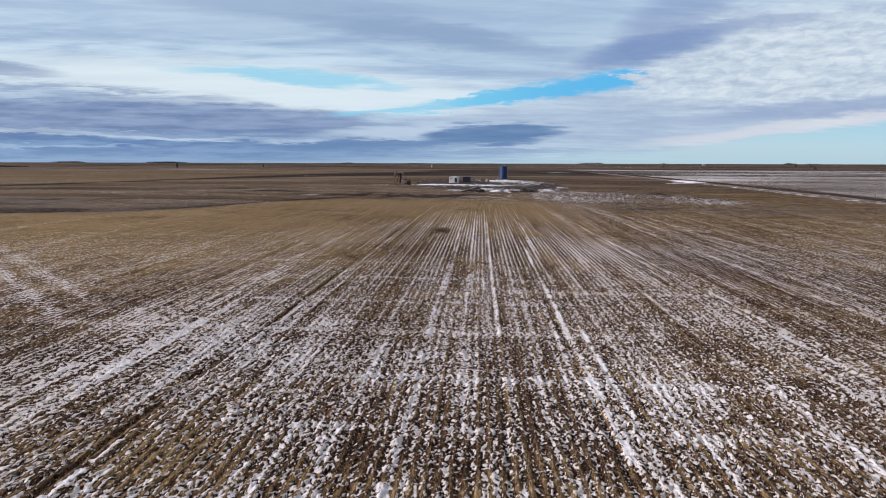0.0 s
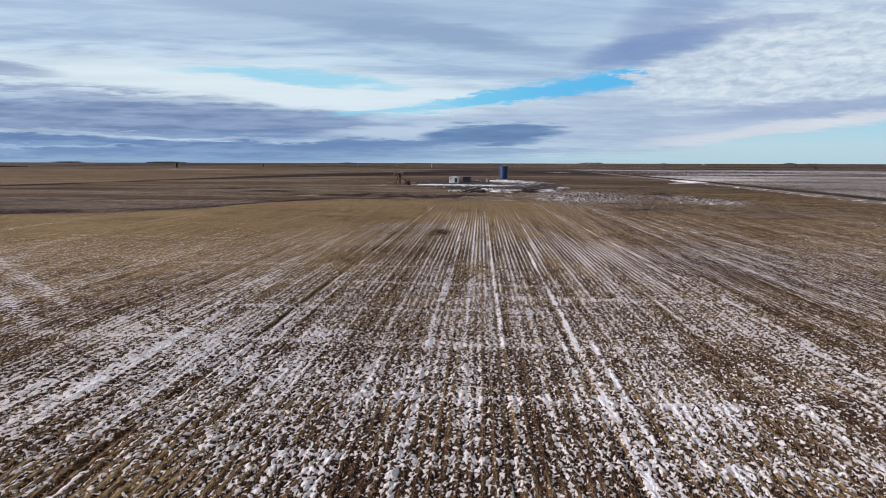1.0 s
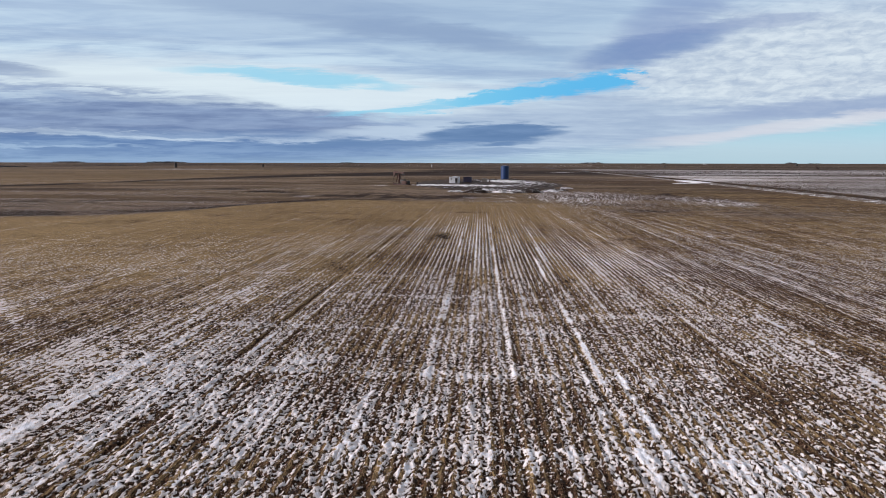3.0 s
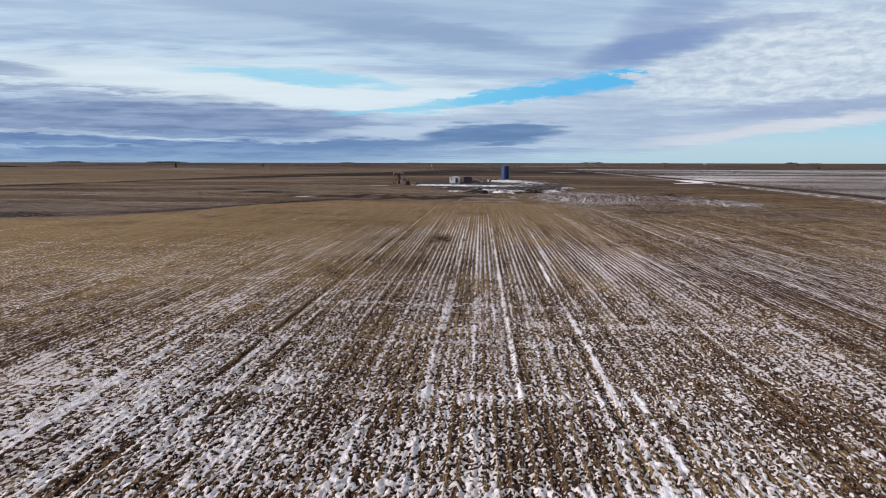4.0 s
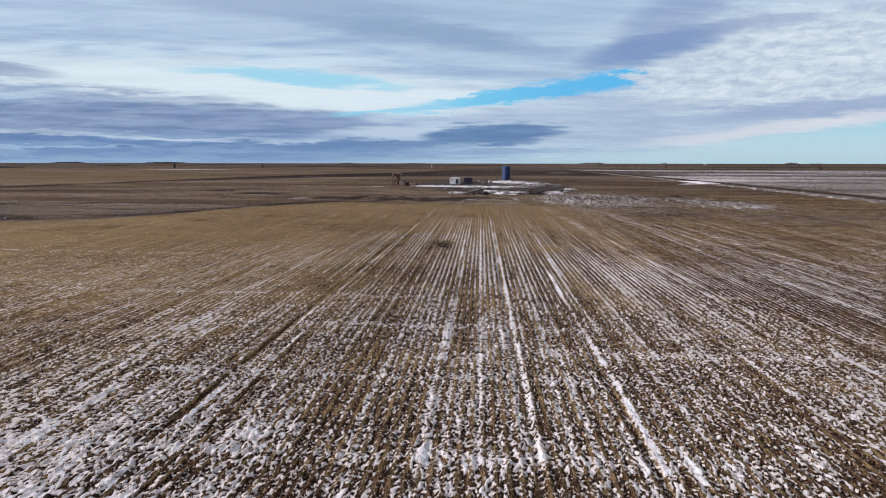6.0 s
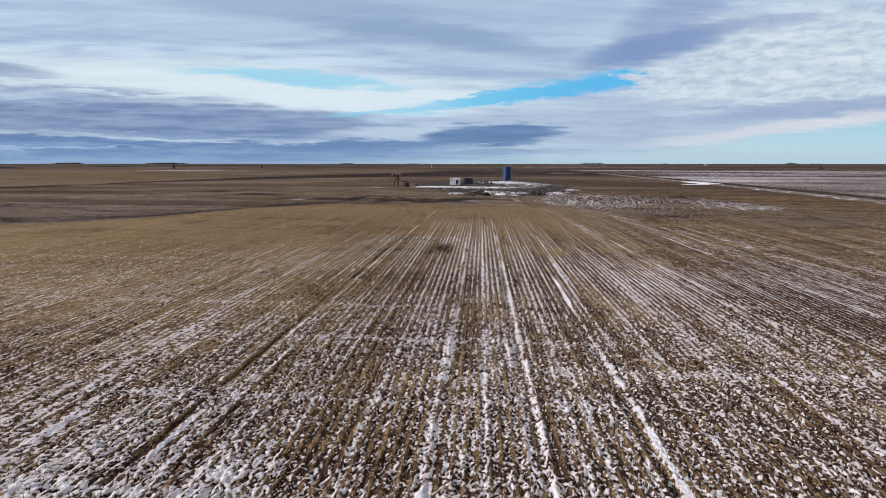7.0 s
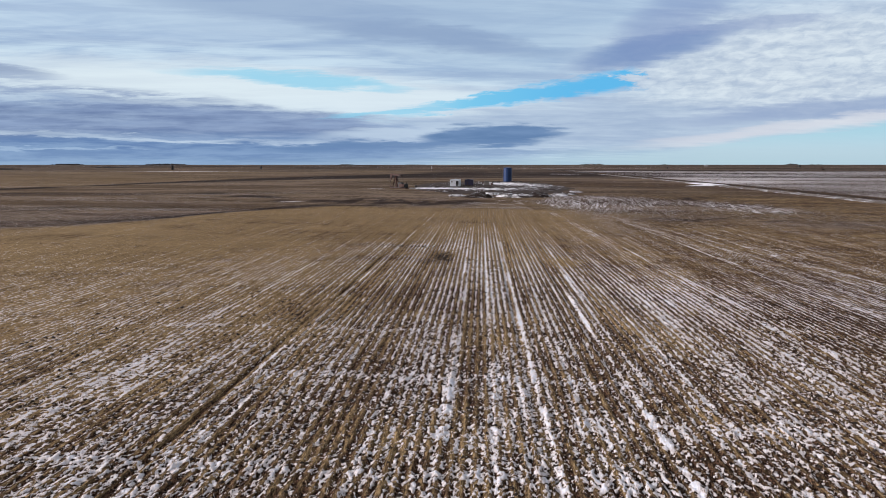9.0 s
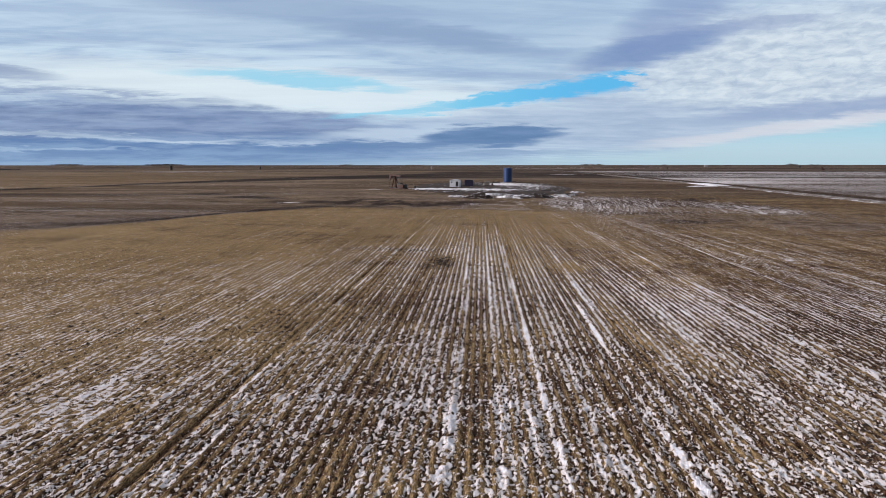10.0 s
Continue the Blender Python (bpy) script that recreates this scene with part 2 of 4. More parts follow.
def track_snow(x, y):
    """Snow packed into the wheel tracks, and blown out of the one bare rut."""
    torn = np.clip(2.4 * fractal(ALONG / 0.55, ALONG * 0 + 3, 34, 2) - 0.35, 0.25, 1.15)
    torn = 1.0 + (torn - 1.0) * smooth(ALONG, 60, 40)
    c = 0.0 * x
    for x0, drift, half, power, lo, hi in TRACKS:
        wander = x0 + drift * ALONG + 0.12 * (value_noise(ALONG / 6.0, ALONG * 0 + x0, 31) - 0.5)
        share = power * smooth(ALONG, lo - 2, lo) * smooth(ALONG, hi, hi - 12) * np.clip(3.8 * fractal(ALONG / 2.4, ALONG * 0 + x0 * 7, 33, 3) - 1.35, 0.12, 1.15) * (torn if power > 0 else 1.0)
        c = c + 0.85 * np.interp(y, ALONG, share) * np.exp(-((x - np.interp(y, ALONG, wander)) / half) ** 2)
    for y0, lo, hi in CROSS:
        off = y - y0 - 0.30 * (value_noise(x / 3.0, x * 0 + y0, 37) - 0.5)
        tread = 0.5 + 0.5 * np.sin(2 * np.pi * (x / ROW + 1.6 * np.abs(off)))
        c = c + 0.34 * tread * np.exp(-(off / 0.30) ** 2) * smooth(x, lo - 2, lo) * smooth(x, hi + 2, hi)
    # a pair of wheels that cut across at a slant
    for shift in (0.0, 1.9):
        off = (y - 33.7 + 0.85 * (x + 30.0)) * 0.76 - shift
        tread = 0.5 + 0.5 * np.sin(2 * np.pi * ((x - y) / 0.75 + 1.2 * np.abs(off)))
        c = c + 0.50 * tread * np.exp(-(off / 0.42) ** 2) * smooth(x, -42, -38) * smooth(x, -17, -22)
    return c


def snow_cover(x, y):
    """Share of the ground that lies under snow, 0 to 1, before the clods break it up."""
    n = fractal(x / 5.5, y / 7.0, 11, 3)
    c = 0.388 - 0.035 * smooth(x, -5, -1) * smooth(y, 32, 24) + 0.06 * smooth(x, -1, -6) - 0.0054 * np.clip(y - 16, 0, 50) - 0.02 * smooth(x, -2, -8) * smooth(y, 32, 46) + 0.13 * (n - 0.5) + 0.06 * smooth(x, 7, 11) * smooth(y, 32, 22)
    c = c + 0.22 * blob(x, y, -11.2, 21.6, 2.2, 4.2) + 0.14 * blob(x, y, -5.5, 19.8, 4.0, 1.6) + 0.12 * blob(x, y, -2, 18.5, 2.4, 3.5) + 0.10 * blob(x, y, 5.5, 18, 4, 4)
    c = c - 0.04 * blob(x, y, 14, 30, 6, 9) - 0.10 * blob(x, y, 2, 13, 6, 4) + 0.06 * blob(x, y, -11.1, 26.5, 2.6, 1.8) + 0.14 * blob(x, y, -6.6, 24.6, 1.6, 1.0) + 0.30 * blob(x, y, -6.7, 24.5, 0.35, 0.45) - 0.16 * blob(x, y, -8.1, 13.0, 2.6, 1.6) - 0.12 * blob(x, y, 9.5, 22, 2.5, 2.0)
    c = c + 0.13 * blob(x, y, 6.5, 55, 4.5, 12) + 0.12 * blob(x, y, 10.5, 49, 4, 7) + 0.34 * blob(x, y, -8, 67, 6, 2.4) + 0.05 * blob(x, y, -9, 36, 6, 9) + 0.06 * blob(x, y, -1, 46, 8, 10) + 0.17 * blob(x, y, 0.5, 62, 3.0, 14)
    c = c + 0.02 * blob(x, y, -22, 28, 2.2, 9) - 0.06 * smooth(x, -16, -20) * smooth(y, 45, 38) - 0.05 * blob(x, y, -0.5, 16, 4, 6) - 0.35 * blob(x, y, 5.1, 59.5, 0.9, 2.2) - 0.06 * blob(x, y, -7, 45, 5, 7)
    c = c + 0.07 * smooth(x, 8, 12) * smooth(x, 26, 18) * smooth(y, 16, 22) * smooth(y, 60, 44) + 0.05 * smooth(x, 14, 18) * smooth(y, 28, 34) * smooth(y, 64, 52) - 0.06 * smooth(x, 0, -2) * smooth(x, -13, -8) * smooth(y, 15, 20) * smooth(y, 60, 45) - 0.04 * smooth(x, -12, -18) * smooth(y, 36, 46)
    straw = smooth(y - np.interp(x, [-60, -40, -29, -22, -16, -10], [46, 50, 52, 59, 66, 70]) + 9 * (n - 0.5), -9, 8) * smooth(x, -4, -10)
    straw = np.maximum(straw, smooth(y + 12 * (n - 0.5), 70, 96) * smooth(x, 16, 8))
    straw = np.maximum(straw, smooth(y - 0.6 * (x - 10) * 0.0 + 10 * (n - 0.5), 62, 88) * smooth(x, 13, 22) * 0.85)
    c = c * (1 - 0.75 * straw) - 0.06 * straw
    c = c + track_snow(x, y)
    # thin drifts lying in the hollows
    c = c + 0.11 * smooth(fractal(x / 2.2, y / 3.5, 35, 4), 0.58, 0.76) * smooth(y, 50, 30)
    c = c - 0.03 * smooth(x, -4, -9) * smooth(y, 36, 46) - 0.10 * blob(x, y, -0.4, 40, 1.4, 3.0) - 0.12 * blob(x, y, 5.4, 45, 0.7, 5.0)
    c = c + 0.03 * smooth(x, -7, -2) * smooth(x, 22, 13) * smooth(y, 36, 58) * smooth(y, 104, 84)
    c = c - 0.05 * smooth(y, 54, 64) * smooth(y, 110, 90) * smooth(x, 16, 10) + 0.05 * blob(x, y, 7.5, 24, 4, 5)
    # row by row
    row = np.floor(x / ROW)
    c = c + ((0.32 + 0.16 * smooth(y, 44, 60)) * (value_noise(row * 7.3, y / (9.0 + 9.0 * smooth(y, 40, 60)), 41) - 0.5) + 0.20 * (value_noise(row * 0.31, y / 20.0, 44) - 0.5)) * smooth(y, 120, 70)
    # swirls and churned snow before the pad
    beyond = smooth(y - edge_of_field(x), -2, 3)
    c = c * (1 - beyond)
    # drifts on the fallow and along its edge
    c = c - 0.4 * blob(x, y, -4.1, 60.8, 0.7, 1.4) + 1.1 * blob(x, y, -33, 192, 4, 3.0) + 0.9 * blob(x, y, -21, 196, 5, 3) + 0.35 * blob(x, y, -1, 115, 8, 1.5) + 0.9 * blob(x, y, -38.2, 127.5, 2.2, 1.6) + 0.6 * blob(x, y, -47, 124, 1.2, 1.0) + 0.5 * blob(x, y, -90, 132, 5, 2) + 0.4 * blob(x, y, -70, 146, 14, 2)
    c = c + 0.9 * blob(x, y, -330, 640, 70, 30) + 0.7 * blob(x, y, 62, 470, 12, 20) + 0.5 * blob(x, y, -95, 330, 9, 8)
    c = c + 0.30 * smooth(fractal(x / 40, y / 7, 57, 4), 0.46, 0.66) * smooth(x, -30, -55) * smooth(y - edge_of_field(x), 8, 18) * smooth(y, 320, 200)
    c = c + 0.50 * smooth(fractal(x / 3.0, y / 7.0, 59, 4), 0.48, 0.68) * blob(x, y, 1, 130, 15, 17)
    # the dusted field over the road
    field = over_road(x, y)
    c = c + field * (0.50 + 1.1 * (fractal(x / 90, y / 34, 47, 4) - 0.5))
    far = smooth(np.hypot(x, y), 500, 1100)
    c = c + far * 0.35 * smooth(fractal(x / 260, y / 70, 53, 4), 0.62, 0.75)
    return c


def fine_share(x, y):
    """Where each lump of snow is built into the ground."""
    return smooth(y, 54, 36) * smooth(np.abs(x), 19, 12) * smooth(y, 7.5, 10.0)


REACH = np.concatenate([[0.0], np.cumsum(0.05 / (0.074 + 0.20 * smooth(ALONG[1:], 42, 80)))])      # lumps passed along y, longer ones farther on


def lumps_of_snow(x, y):
    """Hand-sized lumps, slanting off the rows like a herring-bone; mean about 0, spread about 1."""
    zig = np.abs((x / ROW) % 1.0 - 0.5) * ROW
    lean = 1.7 * (value_noise(x / 3.0, y / 4.0, 207) - 0.35)
    u = x / 0.047 + 1.0 * (value_noise(x / 0.20, y / 0.22, 201) - 0.5)
    v = np.interp(y, ALONG, REACH) + lean * zig / 0.085 + 1.0 * (value_noise(x / 0.19, y / 0.24, 202) - 0.5)
    n = 0.75 * value_noise(u, v, 203) + 0.25 * value_noise(u / 2.2, v / 3.6, 205)
    return (n - 0.50) / 0.175


def snow_level(x, y, cover):
    """Above 0 the snow covers the soil, below 0 the soil is bare."""
    lane = -np.cos(2 * np.pi * x / ROW)
    return (cover - 0.475) / 0.25 + 0.9 * lumps_of_snow(x, y) + (0.46 + 0.35 * smooth(y, 24, 50)) * lane


def over_road(x, y):
    return smooth(x - np.interp(y, [-60, 128, 240, 500, 4500], [64, 75.5, 82.0, 91.0, 220]), 7, 11) * smooth(y + 0.25 * x, 900, 700)


def swirls(x, y):
    """Where turning machines have churned the snow before the pad."""
    n = fractal(x / 8, y / 8, 43, 4)
    patch = 1.8 * blob(x, y, 20, 130, 10, 24) + 1.3 * blob(x, y, 44, 119, 8, 15) + 0.8 * blob(x, y, 31, 134, 9, 16) + 0.5 * blob(x, y, 12, 127, 4, 8)
    return np.clip(patch + 0.9 * (n - 0.5), 0, 1) * smooth(np.hypot(x - 28, (y - 128) * 0.85), 36, 22)


def fallow(x, y):
    """Dark worked soil against straw, 0 to 1."""
    n = fractal(x / 30, y / 16, 61, 4)
    d = smooth(y - edge_of_field(x) + 5 * (n - 0.5), -2.0, 2.5) * smooth(x, 30, -4)
    bands = fractal(x / 120 + 3, y / 26, 67, 4)
    d = d * (0.72 + 0.4 * smooth(bands, 0.36, 0.62))
    d = d + 0.4 * blob(x, y, 33, 101, 14, 5) + 0.6 * blob(x, y, 50, 92, 14, 5) + 0.5 * blob(x, y, 43, 136, 6, 7) + 0.5 * blob(x, y, 27, 112, 8, 4) + 0.5 * blob(x, y, 31, 95, 14, 3.5) * smooth(fractal(x / 3.5, y / 4, 68, 3), 0.35, 0.65) + 0.22 * smooth(x, 8, 22) * smooth(y, 70, 100) * smooth(bands, 0.4, 0.6)
    d = d + 1.2 * blob(x, y, 45, 144, 6, 8) * smooth(fractal(x / 2.5, y / 5, 66, 3), 0.35, 0.60) + 0.75 * blob(x, y, 30, 96, 10, 4.5) * smooth(fractal(x / 3, y / 2, 65, 4), 0.32, 0.60) + 0.5 * blob(x, y, 41, 88, 5, 3) + 0.7 * blob(x, y, -20, 131, 13, 8) * smooth(fractal(x / 3, y / 5, 64, 4), 0.40, 0.60)
    d = d + 0.8 * blob(x, y, -4.1, 60.8, 0.6, 1.3) * smooth(value_noise(x * 2, y * 1.2, 69), 0.35, 0.65) + 0.45 * blob(x, y, -7, 67, 3.0, 0.5) * smooth(value_noise(x * 1.5, y * 2, 70), 0.3, 0.6)
    d = np.maximum(d, 0.85 * swirls(x, y))
    d = np.maximum(d, 0.90 * smooth(y, 128, 175) * (0.6 + 0.8 * (bands - 0.3)))
    d = d + 0.8 * blob(x, y, -13, 126, 11, 9) * smooth(fractal(x / 4, y / 7, 75, 4), 0.40, 0.62)
    far = smooth(np.hypot(x, y), 260, 420)
    d = np.where(y > 160, np.minimum(d, 0.78), d)
    d = d * (1 - 0.4 * far) + far * (0.35 + 0.4 * smooth(fractal(x / 300, y / 70, 71, 4), 0.40, 0.62))
    line = np.interp(x, [-200, -142, -135, -126, -84, -40], [90, 184, 225, 269, 353, 430]) + 6 * (n - 0.5)
    d = d * (1 - 0.40 * smooth(y - line, 6, 16) * smooth(x, -30, -70) * smooth(y, 900, 500))
    d = d + 1.6 * np.exp(-((y - line) / (9.0 + 0.20 * np.clip(y - 180, 0, 250))) ** 2) * smooth(x, -30, -60)
    broken = smooth(fractal(x / 5, y / 4, 77, 4), 0.40, 0.60)
    d = d + 0.6 * broken * np.exp(-((y - edge_of_field(x) - 4 - 3 * (n - 0.5)) / 4.5) ** 2) * smooth(x, -22, -36)
    second = np.interp(x, [-80, -70, -58, -48, -39, -28], [166, 162, 150, 143, 131, 137]) + 5 * (n - 0.5)
    d = d + 0.4 * broken * np.exp(-((y - second) / 5.5) ** 2) * smooth(x, -82, -66) * smooth(x, -20, -30)
    d = np.maximum(d, 0.9 * over_road(x, y))
    return np.clip(d, 0, 1.6)


def straw_tone(x, y):
    """How thick the golden straw lies."""
    n = fractal(x / 14, y / 10, 73, 4)
    s = 0.27 + 0.4 * (n - 0.5) + 0.55 * np.maximum(smooth(y + 16 * (n - 0.5) , 44, 76), np.maximum(smooth(y, 22, 44) * smooth(x, -3, -13), smooth(y + 10 * (n - 0.5), 34, 60) * smooth(x, 6, 12))) + 0.3 * blob(x, y, -8.1, 13, 2.6, 2) + 0.7 * blob(x, y, 5.1, 59.5, 1.0, 2.2) + 0.3 * blob(x, y, 6.8, 41, 1.2, 3) + 0.45 * blob(x, y, -0.4, 40, 1.4, 3.0) + 0.45 * blob(x, y, 5.4, 45, 0.7, 5.0)
    s = s - 0.26 * smooth(x, 8, 18) * smooth(y, 30, 50) - 0.15 * smooth(y - edge_of_field(x), -4, 6)
    return np.clip(s, 0, 1)


# ---------------------------------------------------------------- materials
def ground_material():
    m, g = graph("stubble_ground")
    p = g.place()
    x, y, z = g.split(p)
    cover, dark, straw, churn = g.attr("snow_cover"), g.attr("fallow"), g.attr("straw"), g.attr("near")
    row = g.math("PINGPONG", g.math("ABSOLUTE", g.add(x, 1000.0 * ROW)), ROW / 2)      # 0 on a seed row, ROW / 2 between two
    row = g.math("DIVIDE", row, ROW / 2)
    slant = g.math("PINGPONG", g.add(x, 1000.0 * ROW), ROW / 2)
    lean = g.vec(x, g.add(g.mul(y, 0.85), g.mul(slant, 1.3)), 0.0)                    # the drill's herring-bone
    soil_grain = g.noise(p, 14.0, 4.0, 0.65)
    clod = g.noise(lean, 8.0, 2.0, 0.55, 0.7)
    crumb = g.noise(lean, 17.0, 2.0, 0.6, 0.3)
    clump = g.noise(g.scaled(p, (1.0, 0.35, 1.0)), 1.7, 3.0, 0.6, 0.5)
    litter = g.noise(g.scaled(p, (1.0, 0.15, 1.0)), 26.0, 3.0, 0.7)
    streaks = g.noise(g.scaled(p, (1.0, 0.03, 1.0)), 2.6, 3.0, 0.7)
    patch = g.noise(p, 0.22, 4.0, 0.6)
    # snow: wide cover broken by clods, thinner on the seed rows
    amount = g.add(cover, g.mul(g.sub(clod, 0.5), 1.9))
    amount = g.add(amount, g.mul(g.sub(crumb, 0.5), 0.7))
    dash = g.noise(g.scaled(lean, (1.0, 0.5, 1.0)), 4.2, 2.0, 0.6, 0.4)
    mid = g.attr("mid")
    amount = g.add(amount, g.mul(g.sub(dash, 0.5), g.sub(0.95, g.mul(mid, 0.10))))
    dashes = g.noise(g.scaled(p, (1.0, 0.30, 1.0)), 4.5, 2.0, 0.6, 0.2)
    amount = g.add(amount, g.mul(g.sub(dashes, 0.5), g.mul(mid, 1.3)))
    amount = g.add(amount, g.mul(g.sub(clump, 0.5), g.sub(0.60, g.mul(mid, 0.25))))
    amount = g.add(amount, g.mul(g.sub(row, 0.5), g.mul(mid, 0.34)))
    amount = g.add(amount, g.mul(g.sub(row, 0.5), g.mul(churn, 0.44)))
    back_off = g.sub(y, 140.0)
    sweep = g.add(g.sub(x, g.mul(back_off, 0.12)), g.mul(g.mul(back_off, back_off), 0.0026))       # machines leaving the pad in long bends
    arcs = g.noise(g.vec(sweep, g.mul(y, 0.03)), 2.6, 3.0, 0.75, 0.2)
    other = g.add(x, g.add(g.mul(back_off, 0.10), g.mul(g.mul(back_off, back_off), 0.004)))
    arcs = g.math("MAXIMUM", arcs, g.sub(g.noise(g.vec(other, g.mul(y, 0.03), 4.0), 2.2, 3.0, 0.75, 0.2), 0.04))
    arcs = g.add(arcs, g.mul(g.sub(g.noise(g.scaled(p, (1.0, 0.4, 1.0)), 1.6, 3.0, 0.7), 0.5), 0.45))
    loops = 0.0
    for cx, cy, r in ((41.0, 117.0, 2.4), (45.0, 117.0, 2.2), (40.6, 118.0, 3.4), (22.6, 67.0, 0.9), (24.3, 66.2, 0.9)):
        ux, uy = g.sub(x, cx), g.mul(g.sub(y, cy), 0.35)
        ring = g.math("ABSOLUTE", g.sub(g.math("SQRT", g.add(g.mul(ux, ux), g.mul(uy, uy))), r))
        loops = g.add(loops, g.mul(g.step(ring, 0.26, 0.08), g.step(ux, -0.9, 0.4)))
    amount = g.add(amount, g.mul(loops, 0.34))
    amount = g.add(amount, g.mul(g.attr("swirl"), g.add(0.26, g.mul(g.sub(arcs, 0.5), 3.3))))
    far_level = g.math("DIVIDE", g.sub(amount, 0.52), 0.28)
    level = g.add(g.attr("snow_level"), g.add(g.mul(g.sub(crumb, 0.5), 4.2), g.mul(g.sub(soil_grain, 0.5), 1.6)))
    fine = g.attr("fine")
    level = g.add(g.mul(level, fine), g.mul(far_level, g.sub(1.0, fine)))
    snow = g.step(level, -0.14, 0.18)
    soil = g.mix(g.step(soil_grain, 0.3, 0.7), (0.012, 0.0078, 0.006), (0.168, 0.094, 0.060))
    # shadowed pits between clods, put into the soil colour as near-black
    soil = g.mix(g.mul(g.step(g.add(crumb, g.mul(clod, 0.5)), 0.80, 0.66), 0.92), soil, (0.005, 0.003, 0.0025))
    gold = g.mix(g.step(litter, 0.28, 0.72), (0.066, 0.042, 0.023), (0.46, 0.330, 0.172))
    thick = g.add(g.mul(straw, 0.95), g.add(g.mul(g.sub(litter, 0.5), 0.9), g.mul(g.sub(patch, 0.5), 0.7)))
    thick = g.add(thick, g.mul(g.sub(streaks, 0.5), 0.9))
    thick = g.sub(thick, g.mul(g.sub(row, 0.4), g.mul(churn, 0.62)))
    tussock = g.noise(g.scaled(p, (1.0, 0.6, 1.0)), 1.1, 4.0, 0.65, 0.5)
    thick = g.add(thick, g.mul(g.sub(tussock, 0.5), 1.1))
    bands = g.noise(g.scaled(p, (0.16, 1.0, 1.0)), 0.40, 4.0, 0.65, 0.4)
    thick = g.add(thick, g.mul(g.sub(bands, 0.5), 0.9))
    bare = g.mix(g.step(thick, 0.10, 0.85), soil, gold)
    lay = g.noise(g.scaled(p, (0.30, 1.0, 1.0)), 0.10, 6.0, 0.68, 0.5)
    broad = g.noise(g.scaled(p, (0.35, 1.0, 1.0)), 0.022, 5.0, 0.62, 0.6)
    lay = g.add(g.mul(lay, 0.5), g.mul(broad, 0.5))
    fleck = g.noise(g.scaled(p, (1.0, 0.5, 1.0)), 0.9, 5.0, 0.75, 0.3)
    lay = g.add(g.mul(lay, 0.52), g.add(g.mul(g.noise(g.scaled(p, (0.3, 1.0, 1.0)), 0.45, 4.0, 0.7, 0.5), 0.18), g.mul(fleck, 0.30)))
    worked = g.mix(g.step(lay, 0.45, 0.55), (0.015, 0.0095, 0.008), (0.195, 0.150, 0.124))
    deep = g.noise(g.scaled(p, (0.16, 1.0, 1.0)), 0.035, 4.0, 0.62, 0.6)
    tan = g.noise(g.scaled(p, (0.14, 0.9, 1.0)), 0.027, 4.0, 0.62, 0.6)
    worked = g.mix(g.mul(g.step(tan, 0.53, 0.62), 0.75), worked, g.mix(fleck, (0.14, 0.105, 0.075), (0.27, 0.205, 0.145)))
    worked = g.mix(g.mul(g.step(deep, 0.50, 0.58), 0.85), worked, g.mix(fleck, (0.018, 0.010, 0.008), (0.062, 0.038, 0.030)))
    bare = g.mix(g.mul(g.math("MINIMUM", dark, 1.0), 0.94), bare, worked)
    bare = g.mix(g.step(g.add(dark, g.add(g.mul(g.sub(fleck, 0.5), 0.9), g.mul(g.sub(tussock, 0.5), 0.6))), 0.85, 1.30, 0.0, 0.85), bare, (0.018, 0.011, 0.0085))
    dusty = g.mix(soil_grain, (0.56, 0.51, 0.50), (0.82, 0.78, 0.80))                  # thin, with chaff in it
    packed = g.mix(soil_grain, (0.66, 0.69, 0.78), (0.80, 0.82, 0.90))
    white = g.mix(g.step(g.add(level, g.mul(g.sub(patch, 0.5), 1.5)), 0.5, 2.4), dusty, packed)
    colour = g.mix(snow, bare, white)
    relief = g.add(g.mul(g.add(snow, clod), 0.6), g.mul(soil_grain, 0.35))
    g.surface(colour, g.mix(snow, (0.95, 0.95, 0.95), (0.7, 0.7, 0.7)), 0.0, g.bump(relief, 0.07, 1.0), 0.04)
    return m


def painted(name, colour, rough=0.5, metal=0.0, wear=(0.10, 0.07, 0.05), worn=0.25, scale=3.0):
    """Weathered paint: two tones, rust or dirt in spots."""
    m, g = graph(name)
    p = g.node("ShaderNodeTexCoord").outputs["Object"]
    broad, small = g.noise(p, scale * 0.4, 3.0, 0.6), g.noise(p, scale * 4, 4.0, 0.65)
    tone = g.mix(broad, tuple(0.75 * c for c in colour), tuple(min(1.0, 1.2 * c) for c in colour))
    spots = g.step(small, 0.72 - worn * 0.4, 0.80 - worn * 0.3)
    g.surface(g.mix(g.mul(spots, 0.8), tone, wear), g.mix(spots, (rough,) * 3, (0.9,) * 3), metal, g.bump(small, 0.004, 0.5))
    return m


GROUND = ground_material()


def earth(name, lo, hi, scale, snow_share, stretch=(1, 1, 1)):
    """Soil or gravel with a share of lying snow."""
    m, g = graph(name)
    p = g.place()
    q = g.scaled(p, tuple(float(s) for s in stretch))
    grain, patch = g.noise(p, scale, 4.0, 0.65), g.noise(q, scale * 0.12, 5.0, 0.62, 0.4)
    snow = g.step(g.add(patch, g.mul(g.sub(grain, 0.5), 0.9)), 0.62 - 0.28 * snow_share, 0.68 - 0.28 * snow_share)
    colour = g.mix(snow, g.mix(grain, lo, hi), (0.80, 0.81, 0.86))
    g.surface(colour, 0.9, 0.0, g.bump(g.add(grain, snow), 0.03, 0.8), 0.2)
    return m


